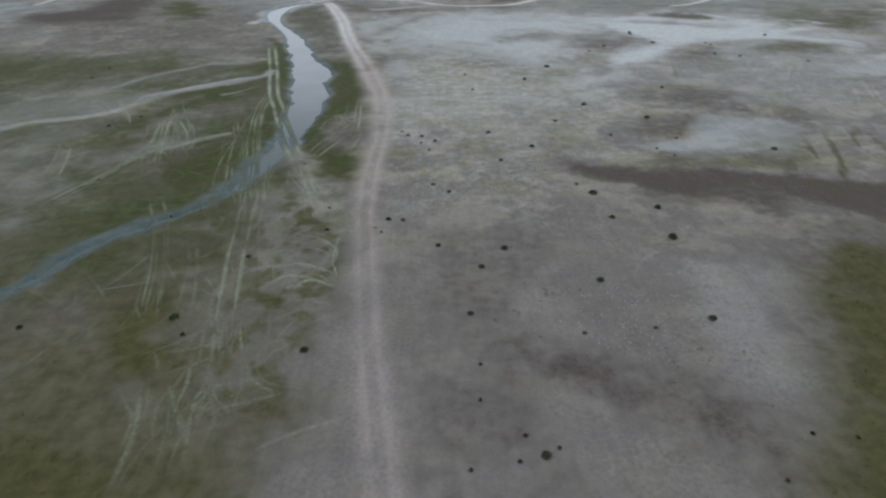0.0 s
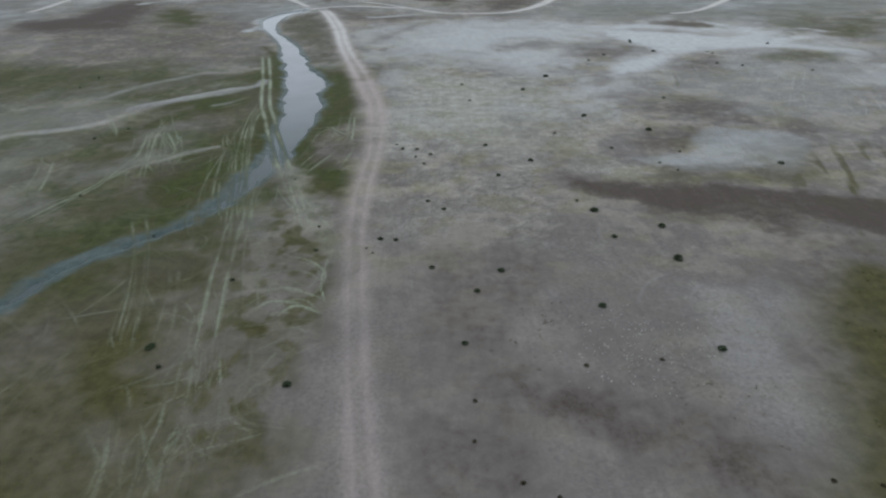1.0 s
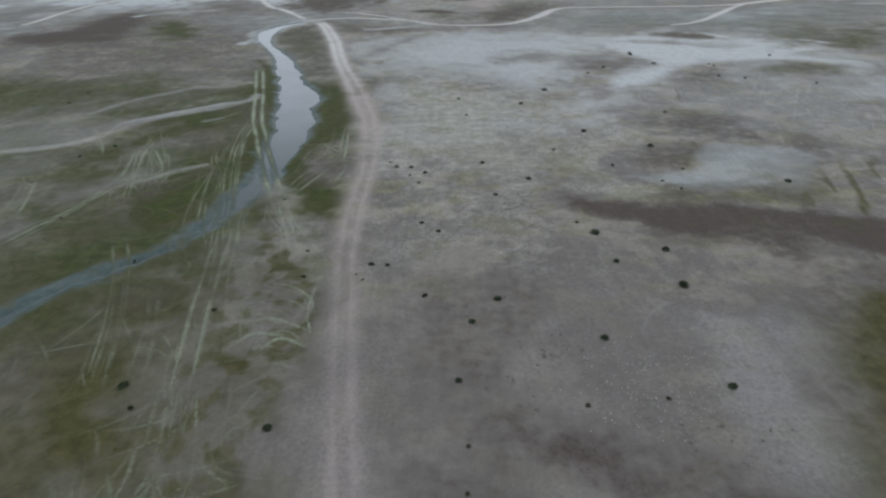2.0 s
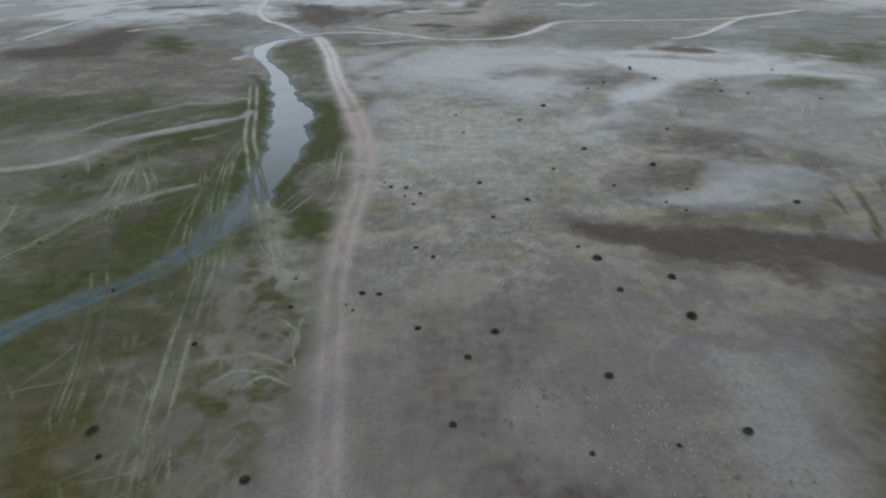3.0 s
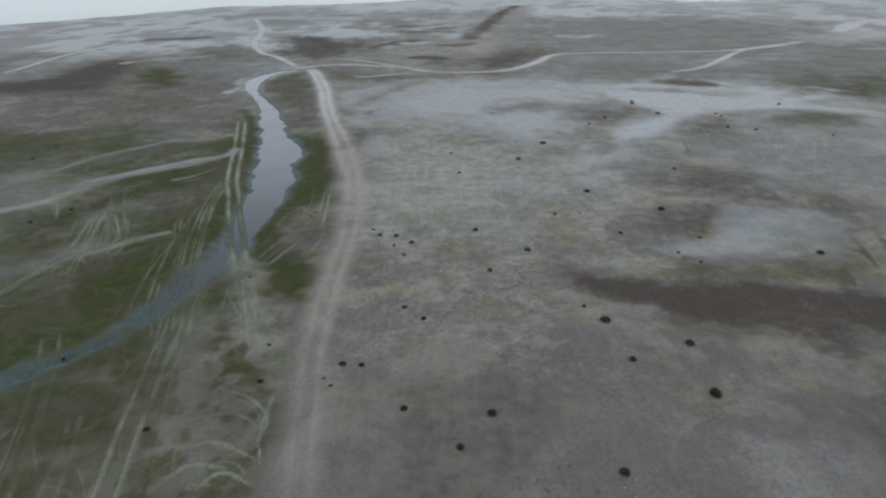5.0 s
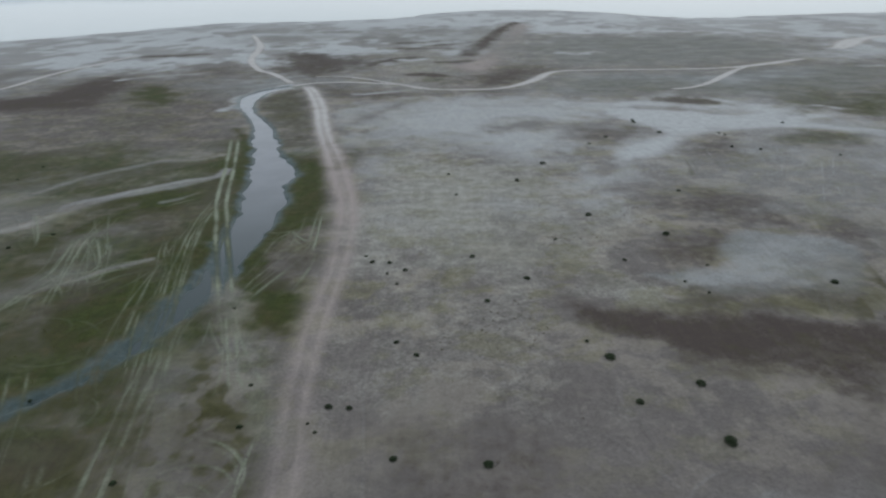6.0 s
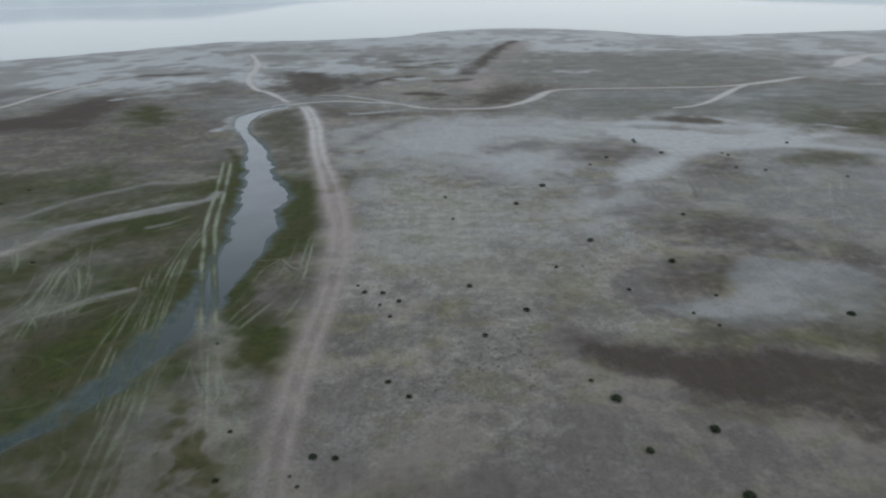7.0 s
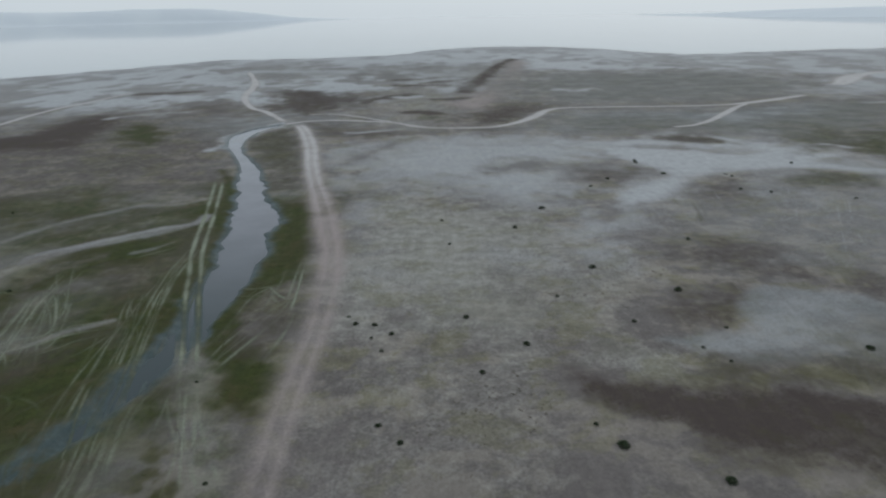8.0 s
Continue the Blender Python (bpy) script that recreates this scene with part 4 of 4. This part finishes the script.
def ribbon(name, line, profile, lift, parent=None, fade=0.04, floor=-9.0, kind="track"):
    """A strip of ground along a line. profile: rows of (offset across in widths, height, share of dust); the third column of the line is its half width."""
    d = np.gradient(line[:, :2], axis=0)
    d /= np.linalg.norm(d, axis=1)[:, None]
    side = np.stack([d[:, 1], -d[:, 0]], 1)
    across = np.array([p[0] for p in profile])
    half = line[:, 2]
    wander = (rough_field(line[:, 0], line[:, 1], 8.0, 3, 7) - 0.5) * 0.22
    px = line[:, 0, None] + side[:, 0, None] * half[:, None] * (across[None, :] + wander[:, None])
    py = line[:, 1, None] + side[:, 1, None] * half[:, None] * (across[None, :] + wander[:, None])
    x, y = px.ravel(), py.ravel()
    z, share = lie(x, y)
    rise = np.tile([p[1] for p in profile], len(line))
    dust = np.tile([p[2] for p in profile], len(line))
    worn = ease(rough_field(x, y, 4.0, 4, 97), 0.22, 0.55)
    ends = ease(np.minimum(np.arange(len(line)), np.arange(len(line))[::-1]) / len(line), 0.0, fade)
    driven = dust * (0.70 + 0.30 * worn) * np.repeat(0.05 + 0.95 * ends, len(profile)) * (1 - (0.45 if kind == "track" else 0.0) * share["wet"])
    if kind == "track":
        driven = driven * (0.54 + 0.38 * ease(y, 60, 180))
        # the driven surface turns paler between Y 130 and 230
        share["pale_track"] = driven * ease(y, 130, 230)
        for other in ("pale", "brown", "grass", "mud"):
            share[other] = share[other] * (1 - 0.8 * driven)
    else:
        driven = driven * (0.50 + 0.50 * ease(rough_field(x, y, 7.0, 4, 99), 0.30, 0.55)) * (1 - 0.25 * share["wet"])
        share["wet"] = share["wet"] * (1 - np.minimum(0.95, 1.6 * driven))
    share[kind] = np.maximum(share[kind], driven)
    ob = new(name, sheet(name, np.stack([x, y, np.maximum(z, floor) + rise + lift - (lift + 0.10) * np.repeat(1 - ease(ends, 0.0, 0.12), len(profile))], 1), quads(len(line), len(profile)), share, SOIL))
    if parent:
        ob.parent = parent
    return ob


# dusty crown, two worn ruts, grown verge
ROAD = ((-2.6, -0.14, 0.0), (-1.9, 0.0, 0.14), (-1.3, 0.03, 0.36), (-0.8, -0.02, 0.76), (-0.5, -0.03, 0.95), (-0.2, 0.03, 0.68), (0.2, 0.03, 0.66),
        (0.5, -0.03, 0.95), (0.8, -0.02, 0.78), (1.3, 0.03, 0.38), (1.9, 0.0, 0.15), (2.6, -0.14, 0.0))
LANE = ((-1.8, -0.14, 0.0), (-1.1, 0.01, 0.35), (-0.6, 0.0, 0.95), (0.0, 0.02, 0.8), (0.6, 0.0, 0.95), (1.1, 0.01, 0.35), (1.8, -0.14, 0.0))
RUT = ((-2.4, -0.09, 0.0), (-1.4, -0.02, 0.22), (-0.8, -0.01, 0.65), (-0.3, 0.02, 1.0), (0.3, 0.02, 1.0), (0.8, -0.01, 0.65), (1.4, -0.02, 0.22), (2.4, -0.09, 0.0))


def build_roads():
    main = spline([(-2.4, 10, 1.6), (-3.4, 19, 1.6), (-4.5, 27, 1.6), (-4.9, 31.8, 1.6), (-5.8, 37.5, 1.6), (-6.6, 43, 1.6), (-7.6, 49.5, 1.6), (-8.7, 57.4, 1.6), (-9.9, 67.3, 1.6), (-11.3, 80.7, 1.6), (-11.3, 84.5, 1.6), (-11.7, 89.6, 1.7), (-11.9, 95.7, 1.8), (-11.6, 101.6, 1.75), (-11.4, 108.5, 1.75), (-11.6, 115, 1.8), (-12, 122.5, 2), (-12.8, 131.4, 2.1), (-14.4, 142, 2.1), (-17.2, 154.9, 2.3), (-20.8, 170.9, 2.3), (-24.7, 185.7, 1.9), (-29, 203.7, 1.9), (-33.3, 226, 1.9), (-38.7, 249.4, 2), (-43.5, 266.3, 1.8), (-49.2, 280.6, 1.6)], 0.5)
    cross = spline([(-61.4, 251.1, 1.2), (-60.3, 261.5, 1.6), (-57.4, 270.4, 1.8), (-52.7, 277.8, 1.7), (-44.1, 283.8, 1.5), (-33, 284.4, 1.5), (-21.5, 280.8, 1.4), (-10.2, 275.4, 1.4), (-1.3, 265.7, 1.4), (11.1, 261.8, 1.5), (21.3, 261.6, 1.6), (27.6, 263.2, 1.6), (35.7, 270.7, 2), (44, 282.8, 2.8), (50.1, 296.6, 2.4), (56.7, 303.6, 1.6), (67.9, 305.1, 1.5), (84.7, 304.3, 1.5), (101.3, 303.4, 1.4), (115.6, 302.9, 1.5), (130.5, 304, 2), (142.6, 308.9, 2.6), (153.9, 314.2, 2.8), (166.5, 321.3, 2.2), (180.8, 328.4, 1.6)], 1.0)
    spur = spline([(87.4, 254.4, 1), (96.3, 256.7, 1.4), (105.9, 265.1, 1.6), (117.4, 279.5, 1.9), (131, 297.3, 1.6), (139.9, 305.9, 1)], 1.0)
    north = spline([(-52.8, 281, 1.4), (-60.2, 295.8, 1.7), (-69.9, 313.8, 1.8), (-76.3, 321.1, 1.8), (-82.3, 333.6, 1.9), (-89.5, 352.7, 2.2), (-93.8, 371.2, 2.4), (-97.1, 394.6, 2.4), (-102.1, 420.2, 2.6), (-114.1, 459.8, 2.2), (-129.2, 503.8, 1.6)], 1.0)
    west = spline([(-172.3, 279.9, 1.6), (-171.8, 292.6, 1.8), (-173.4, 314.2, 1.8), (-172.5, 334.5, 1.9), (-168.4, 349.4, 1.9), (-164.8, 367.7, 1.6), (-161, 388.5, 1.2)], 1.0)
    east = spline([(208.6, 356.8, 3), (216.3, 364.7, 6), (228.7, 379.8, 8), (242.2, 393.8, 7), (254.9, 403.4, 4.5), (275.8, 412.3, 3.6)], 1.0)
    old = spline([(-49.4, 300.2, 0.7), (-37.6, 300, 0.9), (-27.3, 292.7, 1), (-17.2, 282.9, 1), (-5.7, 271.1, 0.8), (2.9, 264, 0.7)], 1.0)
    lift = 0.10
    for line, profile, label in ((main, ROAD, "dusty two-rut dirt track over bare silt"), (north, LANE, "narrow pale dirt track towards the lake"), (cross, LANE, "pale winding dirt track across dark flats"),
                                 (spur, LANE, "pale dirt track branching over dark flats"),
                                 (west, LANE, "pale dirt track along dark sedge flats"), (east, LANE, "broad pale dirt track near the lake"),
                                 (old, LANE, "faint worn dirt track beside a road")):
        lift += 0.02
        line[:, 2] *= 0.80 + 0.4 * rough_field(line[:, 0], line[:, 1], 9.0, 3, 19) if profile is LANE else 1.0
        line[:, 2] *= 0.75 if profile is LANE else 1.0
        tagged(ribbon("dirt_track", line, profile, lift), label, "track", "dirt tracks over the flats", "structure")
    for points, wide, worn in DRIVES:
        mid = spline(points, 0.5)
        d = np.gradient(mid, axis=0)
        d /= np.linalg.norm(d, axis=1)[:, None]
        holder = tagged(new("tyre_track"), "pair of pale tyre ruts pressed into marsh grass" if mid[0, 0] < 0 else "pair of faint tyre ruts curving over grey silt", "tyre track", "tyre tracks in the marsh", "structure")
        for way in (-0.92, 0.92):
            line = np.concatenate([mid + np.stack([d[:, 1], -d[:, 0]], 1) * way, np.full((len(mid), 1), wide)], 1)
            ribbon("rut", line, [(a, h, k * worn) for a, h, k in RUT], 0.06 + 0.012 * random.random(), holder, 0.15, -0.15, kind="worn")
    for points in MARKS:
        p = np.array(points, float)
        first = spline(np.concatenate([[p[0] + 0.4 * (p[0] - p[1])], p, [p[-1] + 0.5 * (p[-1] - p[-2])]]), 0.5)
        s = np.linspace(0, 1, len(first))
        d = np.gradient(first, axis=0)
        d /= np.linalg.norm(d, axis=1)[:, None]
        for k in range(3):
            # each mark has a fainter one that strays beside it
            sway = min(k, 1) * (random.uniform(-4.0, 4.0) * (1 - s) + random.uniform(-4.0, 4.0) * s + 0.5 * np.sin(s * random.uniform(3, 8) + random.uniform(0, 6)))
            line = np.concatenate([first + np.stack([d[:, 1], -d[:, 0]], 1) * sway[:, None], np.full((len(s), 1), random.uniform(0.24, 0.34) * (1 - 0.2 * k))], 1)
            worn = random.uniform(0.42, 0.70) * (1 - 0.34 * k) * (0.66 if first[-1, 1] < 58 else 1.0) * (0.7 if first[0, 0] > 60 else 0.3 if first[0, 0] > -12 else 0.95 if first[0, 0] < -45 else 1.1)
            ob = ribbon("wheel_mark", line, [(a, h, v * worn) for a, h, v in RUT], 0.05 + 0.012 * random.random(), None, 0.3, -0.15 if k == 0 else -9.0, kind="worn" if first[0, 0] < -12 else "pale")
            tagged(ob, "single pale wheel mark worn through marsh grass" if first[0, 0] < -12 else "faint pale wheel mark across grey silt flats", "tyre track", "wheel marks in the marsh", "structure")
    # a faint web of turning and crossing wheels
    for count, (x0, x1), (y0, y1), kind, deep in ((54, (-44, -15), (34, 76), "worn", 0.42), (16, (-68, -34), (84, 130), "worn", 0.4), (64, (66, 118), (122, 176), "pale", 0.5), (12, (20, 34), (46, 76), "pale", 0.22)):
        for k in range(count):
            x, y, way, turn = random.uniform(x0, x1), random.uniform(y0, y1), random.gauss(1.4, 0.8) if x1 < 50 else random.gauss(0.95, 0.25), random.gauss(0, 0.09)
            points = []
            for j in range(random.randint(12, 26)):
                points.append((x, y, random.uniform(0.18, 0.26)))
                x, y, way = x + 0.6 * math.cos(way), y + 0.6 * math.sin(way), way + turn * 0.6
            worn = random.uniform(0.5, 1.0) * deep
            ob = ribbon("wheel_mark", np.array(points), [(a, h, v * worn) for a, h, v in RUT], 0.04 + 0.012 * random.random(), None, 0.35, kind=kind)
            tagged(ob, "faint short wheel mark turning through marsh grass" if kind == "worn" else "faint short wheel mark across grey silt flats", "tyre track", "wheel marks in the marsh", "structure")


def build_water():
    pad = STREAM.copy()
    pad[:, 2] += 3.0
    d = np.gradient(pad[:, :2], axis=0)
    d /= np.linalg.norm(d, axis=1)[:, None]
    across = np.linspace(-1, 1, 7)
    x = pad[:, 0, None] + d[:, 1, None] * pad[:, 2, None] * across
    y = pad[:, 1, None] - d[:, 0, None] * pad[:, 2, None] * across
    verts = np.stack([x.ravel(), y.ravel(), np.full(x.size, -0.10)], 1)
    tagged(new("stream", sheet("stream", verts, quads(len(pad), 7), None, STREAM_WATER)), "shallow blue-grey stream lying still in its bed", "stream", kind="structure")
    xs, ys = np.linspace(-4000, 4000, 41), np.concatenate([np.linspace(290, 900, 20), np.linspace(1000, 4700, 12)])
    gx, gy = (a.ravel() for a in np.meshgrid(xs, ys))
    verts = np.stack([gx, gy, np.full(gx.size, -0.9)], 1)
    tagged(new("lake", sheet("lake", verts, quads(len(ys), len(xs)), None, LAKE_WATER)), "pale calm lake under an overcast sky", "lake", kind="structure")


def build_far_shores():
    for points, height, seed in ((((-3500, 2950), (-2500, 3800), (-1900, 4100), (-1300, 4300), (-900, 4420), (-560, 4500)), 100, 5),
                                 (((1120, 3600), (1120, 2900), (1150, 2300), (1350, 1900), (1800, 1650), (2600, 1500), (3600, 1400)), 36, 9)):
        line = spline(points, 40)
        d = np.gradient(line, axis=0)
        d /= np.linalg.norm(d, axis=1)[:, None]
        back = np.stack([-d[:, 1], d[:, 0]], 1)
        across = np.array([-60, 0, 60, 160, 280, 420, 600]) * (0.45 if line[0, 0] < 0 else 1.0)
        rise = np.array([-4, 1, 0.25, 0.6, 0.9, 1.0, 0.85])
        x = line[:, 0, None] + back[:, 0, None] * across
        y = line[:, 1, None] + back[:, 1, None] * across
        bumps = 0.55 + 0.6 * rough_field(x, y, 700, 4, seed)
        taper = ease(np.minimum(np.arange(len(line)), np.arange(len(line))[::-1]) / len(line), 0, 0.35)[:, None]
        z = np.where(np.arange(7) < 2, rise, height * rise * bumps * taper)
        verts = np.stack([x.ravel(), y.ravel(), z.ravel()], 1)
        tagged(new("far_shore", sheet("far_shore", verts, quads(len(line), 7), None, HAZED_LAND)), "hazy blue-grey hills on the far lake shore", "hills", kind="structure")


build_ground()
build_water()
build_far_shores()
build_roads()

# ---- things on the flats ----
def part(name, bm, material, parent, label=""):
    mesh = bpy.data.meshes.new(name)
    bm.to_mesh(mesh)
    bm.free()
    mesh.materials.append(material)
    ob = new(name, mesh)
    ob.parent = parent
    return tagged(ob, label)


def shrub(seed, leaf):
    """A low round saltbush one metre wide: bent stems under a ragged crown of small leaves."""
    rng = random.Random(seed)
    thing = new("shrub")
    stems, leaves = bmesh.new(), bmesh.new()
    for k in range(9):
        turn, lean = rng.uniform(0, math.tau), rng.uniform(0.15, 1.15)
        p, r = Vector((0.04 * math.cos(turn), 0.04 * math.sin(turn), -0.05)), 0.022
        way = Vector((math.cos(turn) * math.sin(lean), math.sin(turn) * math.sin(lean), math.cos(lean)))
        ring = None
        for j in range(4):
            u = way.orthogonal().normalized()
            v = way.cross(u)
            new_ring = [stems.verts.new(p + r * (u * math.cos(a) + v * math.sin(a))) for a in (0, 2.1, 4.2)]
            if ring:
                for i in range(3):
                    stems.faces.new((ring[i], ring[(i + 1) % 3], new_ring[(i + 1) % 3], new_ring[i]))
            ring, r = new_ring, r * 0.68
            p = p + way * rng.uniform(0.08, 0.13)
            way = (way + Vector((rng.uniform(-0.25, 0.25), rng.uniform(-0.25, 0.25), rng.uniform(-0.05, 0.3)))).normalized()
    lobe = [rng.uniform(0.82, 1.12) for _ in range(7)]
    for k in range(760):
        turn, rise, deep = rng.uniform(0, math.tau), rng.uniform(0.02, 1.0), rng.uniform(0.08, 1.0) ** 0.5
        reach = lobe[int(turn / math.tau * 6.99)] * deep
        flat = math.sqrt(max(0.0, 1 - (rise - 0.25) ** 2 * 1.6))
        c = Vector((0.5 * flat * reach * math.cos(turn), 0.5 * flat * reach * math.sin(turn), 0.55 * rise))
        c += Vector((rng.gauss(0, 0.03), rng.gauss(0, 0.03), rng.gauss(0, 0.02)))
        c.z = max(c.z, 0.03)
        n = Vector((rng.gauss(0, 0.6), rng.gauss(0, 0.6), rng.uniform(0.2, 1))).normalized()
        u = n.orthogonal().normalized()
        v = n.cross(u)
        a, s = rng.uniform(0, math.tau), rng.uniform(0.035, 0.07)
        u, v = u * math.cos(a) + v * math.sin(a), v * math.cos(a) - u * math.sin(a)
        leaves.faces.new([leaves.verts.new(c + q) for q in (-u * s, v * s * 0.5 + n * 0.01, u * s, -v * s * 0.5 + n * 0.01)])
    part("stems", stems, BARK, thing, "thin brown woody stems")
    part("foliage", leaves, leaf, thing)
    return tagged(thing, "low dark green saltbush growing on grey silt", "shrub", "shrubs scattered over the flats")


def build_shrubs():
    green, dry = [shrub(k, LEAF) for k in (2, 5, 8, 13)], [shrub(k, DRY_LEAF) for k in (21, 34)]
    placed = set()
    spots = np.array([p[:2] for p in SHRUBS])
    ground, _ = lie(spots[:, 0], spots[:, 1])
    for k, ((x, y, width), z) in enumerate(zip(SHRUBS, ground)):
        parched = x > 0 and y < 53 and width < 1.05
        pool = dry if parched else green
        first = pool[k % len(pool)]
        size = width * 0.92
        m = pose(x, y, z, 0, 0, random.uniform(0, 360)) @ Matrix.Diagonal((size * random.uniform(0.9, 1.15), size * random.uniform(0.9, 1.1), max(0.35, size * random.uniform(0.55, 0.75)), 1))
        if first in placed:
            ob = copy_thing(first, pose(0, 0, 0))
        else:
            ob = first
            placed.add(first)
        ob.matrix_basis = m
        if parched:
            tagged(ob, "small dry olive-brown saltbush on bare mauve-grey silt")
        elif width > 1.3:
            tagged(ob, "broad dark green saltbush standing on grey silt")
        elif width < 0.6:
            tagged(ob, "tiny dark saltbush on bare grey silt")
        else:
            tagged(ob, "low dark green saltbush growing on grey silt")


def scatter(name, label, category, count, box, wanted, piece, material, seed):
    """Many small pieces that nobody could count, thrown where the ground suits them, in one mesh."""
    rng = np.random.default_rng(seed)
    x, y = rng.uniform(box[0], box[1], count), rng.uniform(box[2], box[3], count)
    z, share = lie(x, y)
    keep = rng.uniform(0, 1, count) < wanted(x, y, share)
    x, y, z = x[keep], y[keep], z[keep]
    shape, faces = piece
    n, m = len(x), len(shape)
    turn, size = rng.uniform(0, math.tau, n), rng.uniform(0.6, 1.4, n)
    co, si = np.cos(turn)[:, None], np.sin(turn)[:, None]
    vx = x[:, None] + size[:, None] * (co * shape[None, :, 0] - si * shape[None, :, 1])
    vy = y[:, None] + size[:, None] * (si * shape[None, :, 0] + co * shape[None, :, 1])
    vz = z[:, None] + size[:, None] * shape[None, :, 2]
    f = (faces[None] + (np.arange(n) * m)[:, None, None]).reshape(-1, 4)
    mesh = sheet(name, np.stack([vx.ravel(), vy.ravel(), vz.ravel()], 1), f, None, material)
    mesh.polygons.foreach_set("use_smooth", np.zeros(len(f), bool))
    tagged(new(name, mesh), label, category, kind="stuff")


def tuft_piece():
    """Seven bent blades round one root."""
    rng = random.Random(4)
    verts, faces = [], []
    for k in range(7):
        a, w, h, out = k * math.tau / 7 + rng.uniform(-0.3, 0.3), 0.03, rng.uniform(0.04, 0.10), rng.uniform(0.10, 0.2)
        c, s = math.cos(a), math.sin(a)
        i = len(verts)
        verts += [(c * 0.02 - s * w, s * 0.02 + c * w, -0.02), (c * 0.02 + s * w, s * 0.02 - c * w, -0.02),
                  (c * out + s * w * 0.5, s * out - c * w * 0.5, h), (c * out - s * w * 0.5, s * out + c * w * 0.5, h)]
        faces.append((i, i + 1, i + 2, i + 3))
    return np.array(verts), np.array(faces)


def stone_piece():
    """A small uneven stone."""
    rng = random.Random(6)
    v = [(x * rng.uniform(0.7, 1.2), y * rng.uniform(0.7, 1.2), z) for z, r in ((-0.03, 1.0), (0.07, 0.6)) for x, y in ((-0.09 * r, -0.05 * r), (0.09 * r, -0.05 * r), (0.09 * r, 0.05 * r), (-0.09 * r, 0.05 * r))]
    return np.array(v), np.array([(4, 5, 6, 7), (0, 1, 5, 4), (1, 2, 6, 5), (2, 3, 7, 6), (3, 0, 4, 7)])


build_shrubs()
scatter("grass_tufts", "short olive grass tufts over the marsh", "grass", 22000, (-62, 60, 28, 150),
        lambda x, y, s: 0.8 * ease(s["grass"], 0.5, 1.0) - s["wet"] - s["pale"] - s["brown"], tuft_piece(), BLADE, 3)
scatter("pale_stones", "small pale stones strewn on grey silt", "stones", 4500, (8, 34, 42, 66),
        lambda x, y, s: np.clip(1 - np.hypot((x - 20) / 11, (y - 54) / 8), 0, 1) * 0.35, stone_piece(), STONE, 8)
scatter("dead_stalks", "low dead brown stalks strewn over grey silt", "dead plants", 9000, (-6, 62, 30, 135),
        lambda x, y, s: 0.55 * ease(rough_field(x, y, 14, 4, 33), 0.48, 0.68) * ease(x, -6, 12) - s["grass"] - s["brown"] - 0.5 * s["pale"] - s["mud"], tuft_piece(), DEAD, 12)
